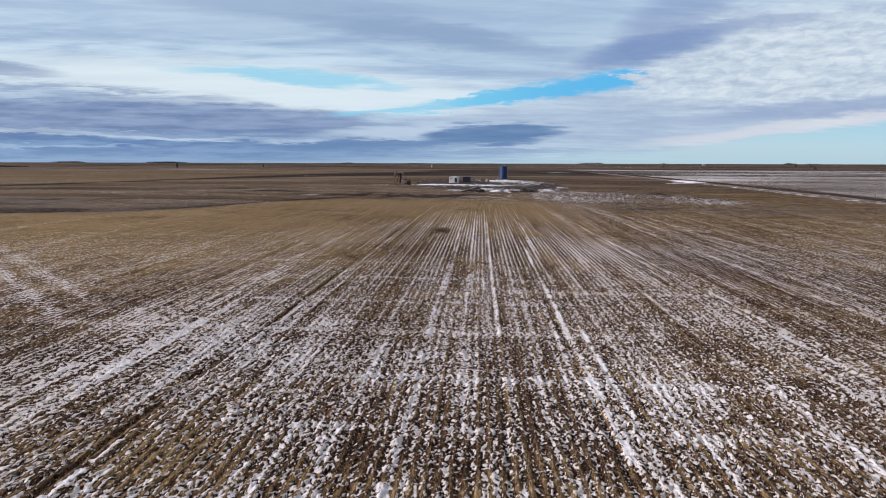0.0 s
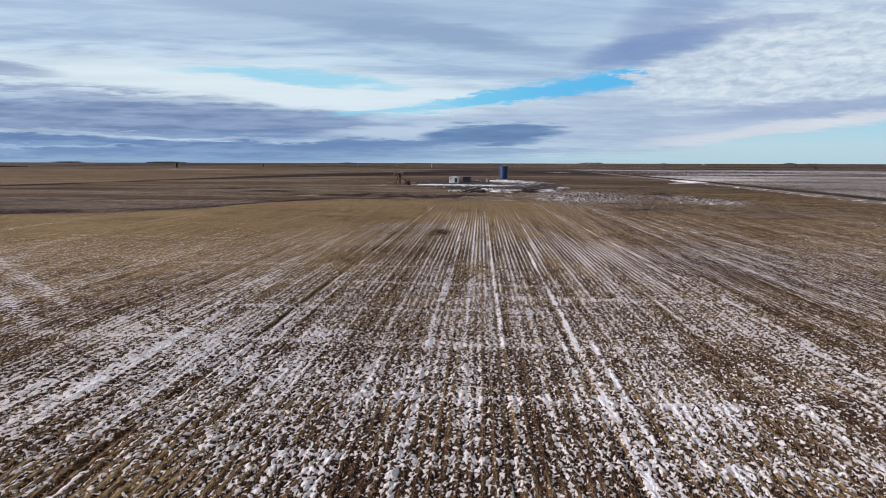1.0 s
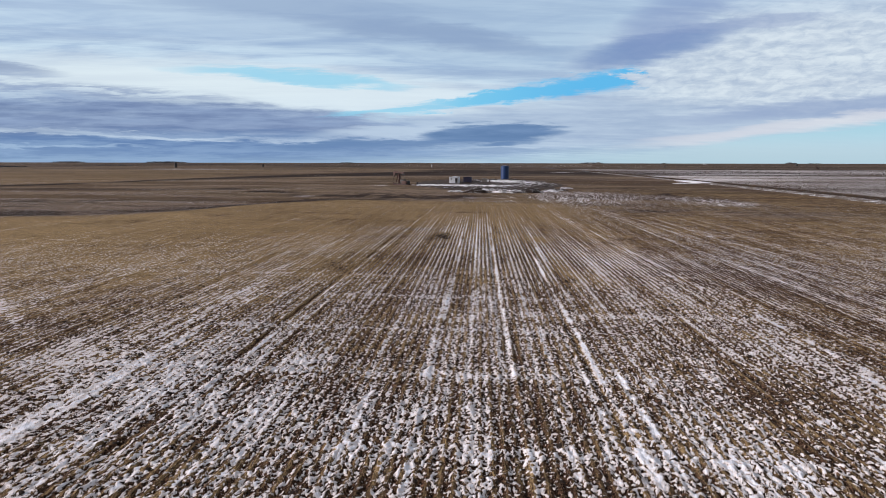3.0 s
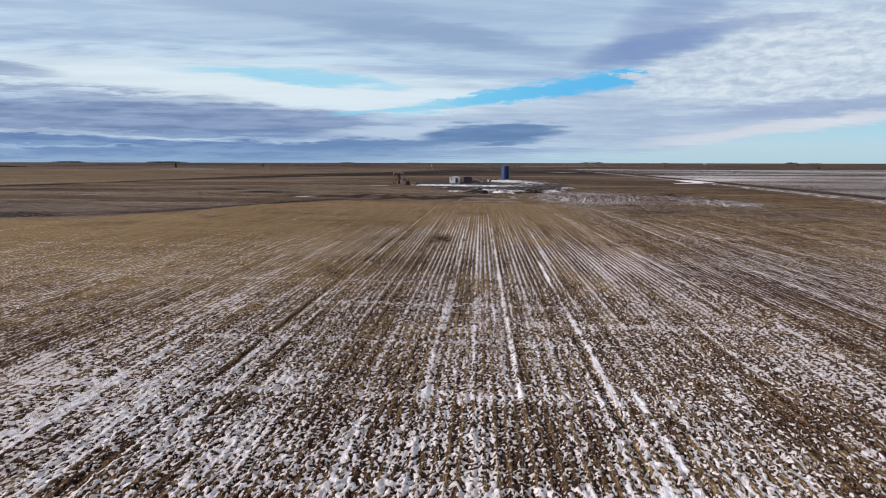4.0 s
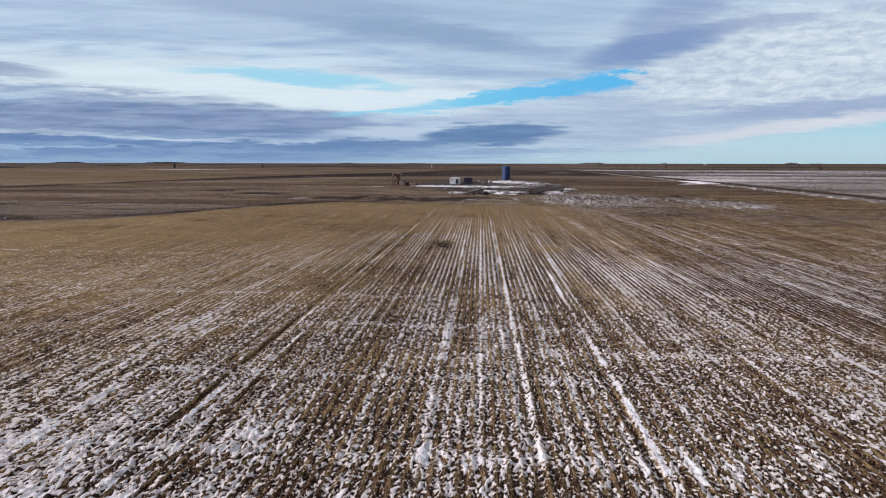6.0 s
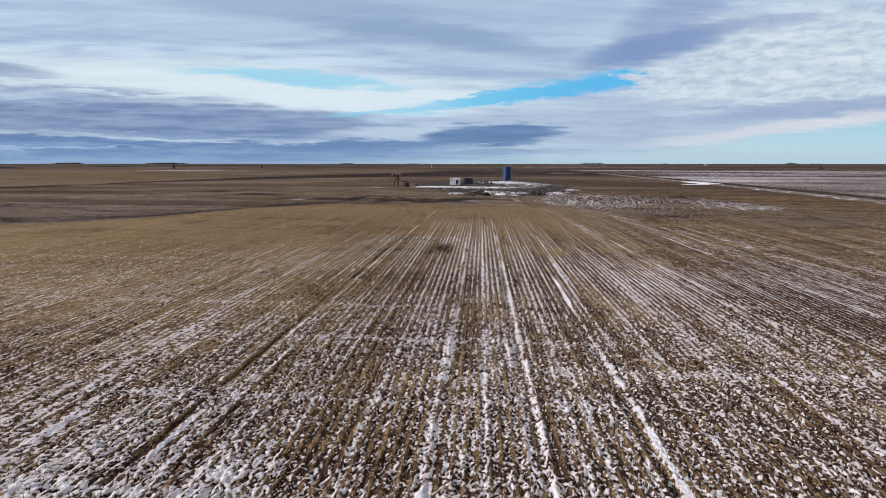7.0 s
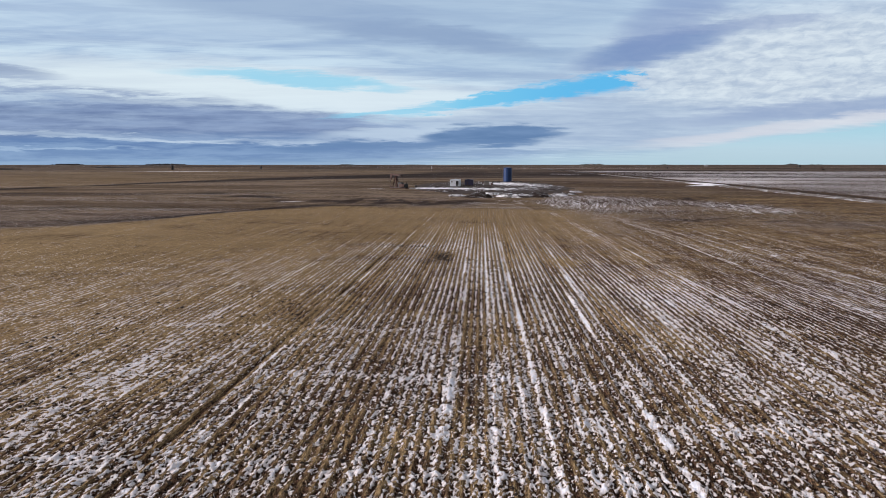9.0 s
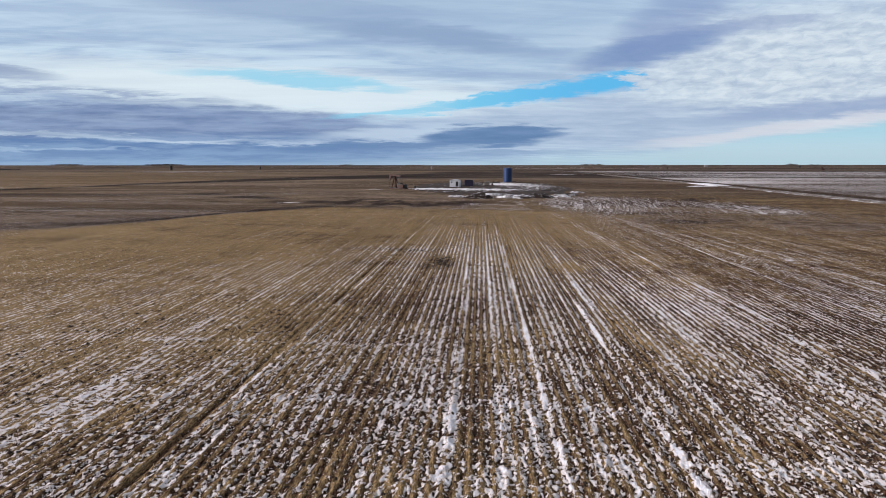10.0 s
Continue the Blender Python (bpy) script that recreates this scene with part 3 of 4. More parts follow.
# ---------------------------------------------------------------- building helpers
def mesh_object(name, bm, material, parent=None, label=""):
    me = bpy.data.meshes.new(name)
    bm.to_mesh(me)
    bm.free()
    me.materials.append(material)
    ob = new(name, me)
    if parent is not None:
        ob.parent = parent
    if label:
        tagged(ob, label)
    return ob


def part(name, bm, material, parent, label=""):
    return mesh_object(name, bm, material, parent, label)


def box(bm, x0, x1, y0, y1, z0, z1, bevel=0.0):
    made = bmesh.ops.create_cube(bm, size=1.0, matrix=Matrix.LocRotScale(((x0 + x1) / 2, (y0 + y1) / 2, (z0 + z1) / 2), None, (x1 - x0, y1 - y0, z1 - z0)))
    if bevel:
        edges = {e for v in made["verts"] for e in v.link_edges}
        bmesh.ops.bevel(bm, geom=list(edges), offset=bevel, segments=1, affect="EDGES")
    return bm


def bar(bm, a, b, width, depth=None):
    """A straight bar between two points."""
    a, b = Vector(a), Vector(b)
    turn = (b - a).to_track_quat("Z", "Y")
    bmesh.ops.create_cube(bm, size=1.0, matrix=Matrix.LocRotScale((a + b) / 2, turn, (width, depth or width, (b - a).length)))
    return bm


def tube(bm, a, b, r0, r1=None, sides=12):
    a, b = Vector(a), Vector(b)
    turn = (b - a).to_track_quat("Z", "Y")
    bmesh.ops.create_cone(bm, cap_ends=True, segments=sides, radius1=r0, radius2=r0 if r1 is None else r1, depth=(b - a).length, matrix=Matrix.LocRotScale((a + b) / 2, turn, None))
    return bm


def at_ground(x, y):
    return float(land(x, y))


def empty(name, x, y, turn=0.0, z=None):
    e = new(name)
    e.matrix_basis = pose(x, y, at_ground(x, y) if z is None else z, 0, 0, turn)
    return e


# ---------------------------------------------------------------- ground: one sheet to the skyline
def graded(lo, hi, step, growth, first, last):
    mid = np.arange(lo, hi + step / 2, step)
    up, down = [mid[-1]], [mid[0]]
    s = step
    while up[-1] < last:
        s *= growth
        up.append(up[-1] + s)
    s = step
    while down[-1] > first:
        s *= growth
        down.append(down[-1] - s)
    return np.concatenate([down[:0:-1], mid, up[1:]])


def sheet(name, xs, ys, height, material):
    X, Y = np.meshgrid(xs, ys)
    Z = height(X, Y)
    nx, ny = len(xs), len(ys)
    me = bpy.data.meshes.new(name)
    me.vertices.add(nx * ny)
    me.vertices.foreach_set("co", np.stack([X, Y, Z], -1).astype(np.float32).ravel())
    k = np.arange(nx * ny).reshape(ny, nx)
    quads = np.stack([k[:-1, :-1], k[:-1, 1:], k[1:, 1:], k[1:, :-1]], -1).reshape(-1, 4)
    me.loops.add(quads.size)
    me.loops.foreach_set("vertex_index", quads.ravel().astype(np.int32))
    me.polygons.add(len(quads))
    me.polygons.foreach_set("loop_start", np.arange(0, quads.size, 4, dtype=np.int32))
    me.polygons.foreach_set("use_smooth", np.ones(len(quads), dtype=bool))
    me.update(calc_edges=True)
    me.materials.append(material)
    return new(name, me), X, Y


RUTS = [(-9.58, 0.0145), (0.80, -0.0055), (3.5, 0.002), (13.9, -0.043)]      # wheel ruts: x at y = 0, drift per metre


def furrowed(X, Y):
    """The bare soil: seed rows, ruts and clods."""
    near = smooth(Y, 95, 60) * smooth(np.abs(X), 36, 26)
    rough = 0.035 * (value_noise(X * 4.0, Y * 3.0, 81) - 0.5) + 0.045 * (value_noise(X * 10.0, Y * 8.0, 82) - 0.5)
    rut = sum(np.exp(-((X - x0 - drift * Y) / 0.12) ** 2) for x0, drift in RUTS)
    return land(X, Y) + near * ((0.016 * np.cos(2 * np.pi * X / ROW) + rough) * smooth(Y, 7.0, 9.0) - 0.05 * rut)


def finer(lo, hi, step, growth, middle, wider, first, last):
    """Even steps from lo to hi, slowly wider ones to the middle reach, then quickly wider to the ends."""
    inner = graded(lo, hi, step, growth, *middle)
    a, b = inner[1] - inner[0], inner[-1] - inner[-2]
    up, down = [inner[-1]], [inner[0]]
    while up[-1] < last:
        b *= wider
        up.append(up[-1] + b)
    while down[-1] > first:
        a *= wider
        down.append(down[-1] - a)
    return np.concatenate([down[:0:-1], inner, up[1:]])


xs = finer(-9.4, 9.4, 0.029, 1.013, (-27.0, 28.0), 1.06, -5000, 5000)
ys = finer(8.4, 31.0, 0.045, 1.012, (8.0, 92.0), 1.05, -3000, 4700)
LEVEL = {}


def ground_height(X, Y):
    LEVEL["cover"] = snow_cover(X, Y)
    LEVEL["snow"] = snow_level(X, Y, LEVEL["cover"])
    deep = 1.0 - np.exp(-1.5 * np.clip(LEVEL["snow"], 0.0, 4.0))
    return furrowed(X, Y) + 0.034 * deep * fine_share(X, Y)


ground, GX, GY = sheet("ground", xs, ys, ground_height, GROUND)
tagged(ground, "stubble field with snow lying between the seed rows", "ground", kind="structure")
for key, values in (("snow_cover", LEVEL["cover"]), ("snow_level", LEVEL["snow"]), ("fine", fine_share(GX, GY)), ("fallow", fallow(GX, GY)), ("straw", straw_tone(GX, GY)), ("swirl", swirls(GX, GY)), ("near", smooth(GY, 130, 100)), ("mid", smooth(GY, 30, 50) * smooth(GY, 130, 100))):
    a = ground.data.attributes.new(key, "FLOAT", "POINT")
    a.data.foreach_set("value", values.astype(np.float32).ravel())

# ---------------------------------------------------------------- lease pad, road and lane
def pad_material():
    """Trodden earth with wind-packed snow where it has caught."""
    m, g = graph("pad_earth")
    p = g.place()
    grain, ragged = g.noise(p, 2.4, 4.0, 0.65), g.noise(g.scaled(p, (0.7, 0.22, 1.0)), 1.1, 6.0, 0.72, 0.6)
    snow = g.step(g.add(g.attr("snow_cover"), g.add(g.mul(g.sub(ragged, 0.5), 1.9), g.mul(g.sub(grain, 0.5), 0.5))), 0.46, 0.56)
    colour = g.mix(snow, g.mix(grain, (0.014, 0.009, 0.007), (0.066, 0.043, 0.033)), (0.84, 0.84, 0.88))
    g.surface(colour, 0.9, 0.0, g.bump(g.add(grain, snow), 0.05, 0.8), 0.2)
    return m


PAD_EARTH = pad_material()
MOUND_EARTH = earth("mound_earth", (0.010, 0.007, 0.006), (0.034, 0.022, 0.018), 8.0, 0.06, (0.5, 1.0, 2.2))
MOUND_SNOW = earth("mound_snow", (0.012, 0.009, 0.008), (0.050, 0.034, 0.028), 8.0, 0.55, (0.5, 1.0, 2.2))
ROAD_GRAVEL = earth("road_gravel", (0.075, 0.060, 0.052), (0.17, 0.135, 0.11), 9.0, 0.17, (1.0, 0.3, 1.0))
LANE_SNOW = earth("lane_snow", (0.10, 0.085, 0.075), (0.22, 0.18, 0.15), 5.0, 1.1)


def pad_share(x, y):
    n = fractal(x / 9, y / 14, 91, 4)
    r = np.hypot((x - 1.5) / 26.0, (y - 210) / 55.0) + 0.5 * (n - 0.5)
    return smooth(r, 1.02, 0.90)


pad, PX, PY = sheet("ground_pad", np.arange(-32, 36, 0.8), np.arange(132, 280, 1.2), lambda x, y: land(x, y) - 0.15 + 0.33 * pad_share(x, y) + 0.10 * (fractal(x / 4, y / 5, 93, 3) - 0.5), PAD_EARTH)
cover = 0.22 + 0.50 * blob(PX, PY, -16, 192, 7, 6) + 0.28 * blob(PX, PY, -5, 188, 10, 9) + 0.24 * blob(PX, PY, 6, 186, 10, 12) + 0.42 * blob(PX, PY, 7, 238, 9, 20) + 0.3 * blob(PX, PY, 0, 150, 10, 7) + 0.25 * blob(PX, PY, 18, 215, 8, 22) - 0.3 * blob(PX, PY, -4, 168, 9, 5) - 0.2 * blob(PX, PY, 12, 268, 6, 5)
a = pad.data.attributes.new("snow_cover", "FLOAT", "POINT")
a.data.foreach_set("value", cover.astype(np.float32).ravel())
tagged(pad, "levelled earth lease pad under wind-packed snow", "ground", kind="structure")


def road_line(y):
    """The middle of the road, x over y."""
    return np.interp(y, [-60, 128, 240, 500, 4500], [64, 75.5, 82.0, 91.0, 220])


def along_road(ob, offset):
    """Bend a straight strip, built about x = 0, along the road."""
    co = np.zeros(3 * len(ob.data.vertices), dtype=np.float32)
    ob.data.vertices.foreach_get("co", co)
    co = co.reshape(-1, 3)
    co[:, 0] += road_line(co[:, 1]) + offset
    co[:, 2] += land(co[:, 0], co[:, 1])
    ob.data.vertices.foreach_set("co", co.ravel())
    ob.data.update()


def road_profile(x, y):
    return -0.3 + 0.52 * smooth(np.abs(x), 3.2, 1.7) + 0.04 * (fractal(x, y / 3, 95, 3) - 0.5)


road, RX, RY = sheet("road", np.linspace(-3.8, 3.8, 19), np.arange(-60, 474, 3.0), road_profile, ROAD_GRAVEL)
along_road(road, 0.0)
tagged(road, "straight gravel grid road half covered by snow", "road", kind="structure")
beyond, BX, BY = sheet("road_beyond", np.linspace(-3.8, 3.8, 10), graded(474, 600, 6.0, 1.06, 474, 4500), road_profile, MOUND_EARTH)
along_road(beyond, 0.0)
tagged(beyond, "bare earth road running on to the skyline", "road", kind="structure")
def lane_profile(x, y):
    on_road = smooth(np.abs(x - road_line(y) - 0.4), 3.4, 2.2) * smooth(y, 214, 226) * smooth(y, 262, 246)
    off = smooth(np.abs(y - 220.5 - 0.25 * (x - 72)), 1.3, 0.5) * smooth(x, 66, 72) * smooth(x, 82, 80)
    return land(x, y) - 0.1 + 0.42 * np.maximum(on_road, 0.8 * off)


lane, LX, LY = sheet("road_lane", np.linspace(60, 87, 46), np.linspace(208, 266, 50), lane_profile, LANE_SNOW)
tagged(lane, "snow-covered lane turning off the gravel road", "road", kind="structure")
DITCH_EARTH = earth("ditch_earth", (0.006, 0.0045, 0.0045), (0.024, 0.015, 0.014), 5.0, -0.2)
ditch, DX, DY = sheet("ground_ditch", np.linspace(-2.2, 2.2, 11), np.arange(-60, 474, 3.0), lambda x, y: -0.2 + (0.46 + 0.3 * (fractal(x, y / 4, 97, 3) - 0.5)) * smooth(np.abs(x), 2.2, 1.3), DITCH_EARTH)
along_road(ditch, 5.2)
tagged(ditch, "dark weedy bank of earth beside the road", "ground", kind="structure")

# ---------------------------------------------------------------- paints
TANK_BLUE = painted("tank_blue", (0.004, 0.032, 0.125), 0.45, worn=0.15)
SHED_WHITE = painted("shed_white", (0.66, 0.70, 0.76), 0.6, worn=0.2)
NAVY = painted("navy_paint", (0.014, 0.013, 0.040), 0.5)
GREY_STEEL = painted("grey_steel", (0.17, 0.16, 0.15), 0.55, 0.3)
RUST_RED = painted("rust_red", (0.050, 0.017, 0.012), 0.7, wear=(0.05, 0.03, 0.02), worn=0.35)
BLACK_STEEL = painted("black_steel", (0.022, 0.020, 0.020), 0.6, wear=(0.09, 0.045, 0.03), worn=0.3)
PALE_GREY = painted("pale_grey", (0.34, 0.34, 0.35), 0.6)
SHADE_PANEL = painted("shade_panel", (0.012, 0.012, 0.013), 0.8, worn=0.0)
POST_WOOD = painted("post_wood", (0.12, 0.095, 0.075), 0.9, wear=(0.05, 0.04, 0.03), scale=8)


def storage_tank(name, x, y, radius, height, paint, label, stairs=True, group=""):
    e = empty(name, x, y)
    bm = tube(bmesh.new(), (0, 0, 0.10), (0, 0, height), radius, sides=40)
    part("shell", bm, paint, e)
    bm = tube(bmesh.new(), (0, 0, height), (0, 0, height + 0.28), radius * 1.01, 0.25, sides=40)
    part("roof", bm, paint, e)
    bm = tube(bmesh.new(), (0, 0, -0.15), (0, 0, 0.12), radius * 1.06, sides=40)
    part("base_ring", bm, BLACK_STEEL, e)
    for k in range(1, 4):
        z = height * k / 4
        part("band", tube(bmesh.new(), (0, 0, z - 0.03), (0, 0, z + 0.03), radius * 1.012, sides=40), paint, e)
    hatch = part("hatch", tube(bmesh.new(), (0.5, -0.6, height + 0.10), (0.5, -0.6, height + 0.40), 0.30, sides=16), GREY_STEEL, e)
    part("hatch_lid", tube(bmesh.new(), (0.5, -0.6, height + 0.40), (0.5, -0.6, height + 0.45), 0.34, sides=16), GREY_STEEL, hatch)
    bm = tube(bmesh.new(), (0, -radius - 0.02, 0.65), (0, -radius + 0.08, 0.65), 0.32, sides=16)
    manway = part("manway", bm, paint, e)
    part("manway_cover", tube(bmesh.new(), (0, -radius - 0.05, 0.65), (0, -radius - 0.02, 0.65), 0.36, sides=16), paint, manway)
    if stairs:
        bm = bmesh.new()
        for s in (-0.22, 0.22):
            bar(bm, (radius + 0.15, s, 0.05), (radius + 0.15, s, height + 0.9), 0.05)
        ladder = part("ladder_rail", bm, GREY_STEEL, e)
        for k in range(int(height / 0.3)):
            part("rung", bar(bmesh.new(), (radius + 0.15, -0.22, 0.3 + 0.3 * k), (radius + 0.15, 0.22, 0.3 + 0.3 * k), 0.03), GREY_STEEL, ladder)
        bm = tube(bmesh.new(), (-radius - 0.25, 0, 0.1), (-radius - 0.25, 0, height + 0.2), 0.06)
        bar(bm, (-radius - 0.25, 0, height + 0.2), (-radius * 0.5, 0, height + 0.2), 0.10)
        part("vent_pipe", bm, GREY_STEEL, e)
    return tagged(e, label, "storage tank", group)


storage_tank("storage_tank", 10.05, 265.5, 1.74, 5.9, TANK_BLUE, "tall blue steel oil storage tank on the snowy pad")


def shed(name, x, y, wide, deep, high, paint, label, opening=True, ridge=0.0):
    e = empty(name, x, y, -2)
    w = wide / 2
    bm = box(bmesh.new(), -w, w, 0, deep, 0.25, high, 0.03)
    part("body", bm, paint, e)
    for s in (-w + 0.25, w - 0.25):
        part("skid", box(bmesh.new(), s - 0.1, s + 0.1, -0.2, deep + 0.2, 0.0, 0.25, 0.02), BLACK_STEEL, e)
    bm = bmesh.new()
    vs = [bm.verts.new(v) for v in ((-w - 0.12, -0.12, high), (w + 0.12, -0.12, high), (w + 0.12, deep + 0.12, high), (-w - 0.12, deep + 0.12, high), (0, -0.12, high + ridge + 0.08), (0, deep + 0.12, high + ridge + 0.08))]
    for f in ((0, 1, 4), (1, 2, 5, 4), (2, 3, 5), (3, 0, 4, 5), (3, 2, 1, 0)):
        bm.faces.new([vs[i] for i in f])
    part("roof", bm, paint, e)
    if opening:
        # a slab on the closed wall; its near-black paint is the interior's shade
        part("door", box(bmesh.new(), 0.25, 1.15, -0.05, 0.03, 0.45, high - 0.35, 0.01), SHADE_PANEL, e, "doorway panel in the near-black of a shaded interior")
        leaf = part("door_leaf", box(bmesh.new(), 1.18, 1.26, -0.85, -0.02, 0.45, high - 0.35, 0.01), paint, e)
        part("handle", box(bmesh.new(), 1.12, 1.32, -0.78, -0.72, 1.15, 1.25, 0.01), BLACK_STEEL, leaf)
        part("vent", box(bmesh.new(), -w + 0.4, -w + 0.9, -0.05, 0.02, high - 0.8, high - 0.4, 0.01), GREY_STEEL, e)
    return tagged(e, label, "shed")


shed("equipment_shed", -9.6, 204.8, 3.4, 3.0, 2.35, SHED_WHITE, "small white metal equipment shed with a dark doorway", True, 0.25)
shed("equipment_box", -5.35, 214.8, 2.95, 2.6, 2.15, NAVY, "dark navy steel equipment shelter on skids", False, 0.1)
shed("equipment_box", 0.8, 220.0, 1.75, 1.4, 1.5, GREY_STEEL, "low grey steel chemical box on the pad", False, 0.05)


def pumpjack(x, y, turn, label):
    """A beam pump, side on: horsehead towards -x."""
    e = empty("pumpjack", x, y, turn)
    bm = bmesh.new()
    for s in (-0.55, 0.55):
        box(bm, -2.6, 3.6, s - 0.1, s + 0.1, 0.05, 0.40, 0.02)
    for k in range(5):
        box(bm, -2.4 + 1.3 * k, -2.2 + 1.3 * k, -0.5, 0.5, 0.10, 0.34)
    part("skid", bm, BLACK_STEEL, e)
    for a in ((-1.55, -0.75), (-1.55, 0.75), (0.25, -0.6), (0.25, 0.6)):
        part("leg", bar(bmesh.new(), (a[0], a[1], 0.35), (-0.75, a[1] * 0.25, 3.85), 0.34, 0.24), RUST_RED, e)
    for z in (1.3, 2.4):
        f = (z - 0.35) / 3.5
        xa, xb = -1.55 + 0.8 * f, 0.25 - 1.0 * f
        for s in (-1, 1):
            wy = s * (0.7 - 0.5 * f)
            part("brace", bar(bmesh.new(), (xa, wy, z), (xb, wy, z), 0.08), RUST_RED, e)
    bm = bmesh.new()
    bar(bm, (-2.55, 0, 4.25), (1.55, 0, 3.90), 0.30, 0.50)
    part("walking_beam", bm, RUST_RED, e)
    part("saddle_bearing", box(bmesh.new(), -1.0, -0.5, -0.25, 0.25, 3.75, 4.05, 0.04), BLACK_STEEL, e)
    bm = bmesh.new()
    arc = []
    for k in range(9):
        a = radians(150 + k * 8)
        arc.append((-0.75 + 2.45 * math.cos(a), 3.62 + 2.45 * math.sin(a) * 0.75))
    pts = [(-2.35, 4.55), (-2.35, 3.95)] + arc[::-1]
    sides = []
    for s in (-0.16, 0.16):
        vs = [bm.verts.new((px, s, pz)) for px, pz in pts]
        bm.faces.new(vs)
        sides.append(vs)
    for i in range(len(pts)):
        j = (i + 1) % len(pts)
        bm.faces.new((sides[0][i], sides[0][j], sides[1][j], sides[1][i]))
    bmesh.ops.recalc_face_normals(bm, faces=bm.faces)
    part("horsehead", bm, RUST_RED, e)
    bm = bmesh.new()
    for s in (-0.1, 0.1):
        tube(bm, (-3.12, s, 3.3), (-3.12, s, 2.0), 0.03, sides=8)
    bar(bm, (-3.12, -0.2, 2.0), (-3.12, 0.2, 2.0), 0.10)
    tube(bm, (-3.12, 0, 2.0), (-3.12, 0, 0.8), 0.04, sides=8)
    part("bridle", bm, BLACK_STEEL, e)
    bm = tube(bmesh.new(), (-3.12, 0, -0.1), (-3.12, 0, 0.9), 0.16)
    tube(bm, (-3.5, 0, 0.55), (-2.75, 0, 0.55), 0.10)
    part("wellhead", bm, RUST_RED, e)
    for s in (-0.62, 0.62):
        bm = bar(bmesh.new(), (1.45, s, 3.9), (1.15, s, 1.3), 0.07)
        part("pitman", bm, BLACK_STEEL, e)
        bm = bar(bmesh.new(), (1.15, s, 1.35), (2.55, s, 0.95), 0.12, 0.45)
        crank = part("crank", bm, BLACK_STEEL, e)
        bm = tube(bmesh.new(), (2.35, s - 0.12, 1.0), (2.35, s + 0.12, 1.0), 0.52, sides=20)
        part("counterweight", bm, BLACK_STEEL, crank)
    part("equaliser", bar(bmesh.new(), (1.45, -0.75, 3.95), (1.45, 0.75, 3.95), 0.16), BLACK_STEEL, e)
    part("gearbox", box(bmesh.new(), 0.35, 1.95, -0.6, 0.6, 0.40, 1.85, 0.12), BLACK_STEEL, e)
    part("motor", box(bmesh.new(), 2.1, 3.6, -0.7, 0.7, 0.40, 1.45, 0.10), BLACK_STEEL, e)
    part("exhaust", tube(bmesh.new(), (3.3, 0.3, 1.4), (3.3, 0.3, 2.1), 0.09), BLACK_STEEL, e)
    part("deck", box(bmesh.new(), -2.7, 3.7, -0.9, 0.9, 0.02, 0.24, 0.03), RUST_RED, e)
    flywheel = part("flywheel", tube(bmesh.new(), (2.8, -0.95, 0.95), (2.8, -0.75, 0.95), 0.55, sides=20), RUST_RED, e)
    part("hub", tube(bmesh.new(), (2.8, -1.02, 0.95), (2.8, -0.70, 0.95), 0.14, sides=12), BLACK_STEEL, flywheel)
    part("belt_guard", box(bmesh.new(), 1.3, 2.9, -1.06, -0.97, 0.45, 1.35, 0.03), RUST_RED, e)
    return tagged(e, label, "pumpjack", "pumpjacks of the oil field")


pumpjack(-26.8, 194.5, -35, "rusty red and black oil pumpjack beside the pad")


# ---------------------------------------------------------------- earth banks round the pad
def mound(x, y, half_x, half_y, high, seed, snowy):
    """A ragged heap of pushed-up earth."""
    nx, ny = 40, 22
    ux, uy = np.linspace(-1.15, 1.15, nx), np.linspace(-1.15, 1.15, ny)
    A, B = np.meshgrid(ux, uy)
    r = np.hypot(A, B) + 0.5 * (fractal(A * 2 + seed, B * 1.6, seed, 3) - 0.5)
    lump = smooth(r, 1.0, 0.3) * (0.35 + 0.75 * fractal(A * 4.5 + 9, B * 2.6 + seed, seed + 5, 4))
    X, Y = x + A * half_x, y + B * half_y
    Z = land(X, Y) - 0.2 + (high + 0.2) * lump
    bm = bmesh.new()
    grid = [[bm.verts.new((X[j, i], Y[j, i], Z[j, i])) for i in range(nx)] for j in range(ny)]
    for j in range(ny - 1):
        for i in range(nx - 1):
            bm.faces.new((grid[j][i], grid[j][i + 1], grid[j + 1][i + 1], grid[j + 1][i])).smooth = True
    label = "low bank of earth half covered by snow" if snowy else "low bank of dark bare earth beside the pad"
    return tagged(mesh_object("earth_mound", bm, MOUND_SNOW if snowy else MOUND_EARTH), label, "earth mound", "earth banks round the pad")


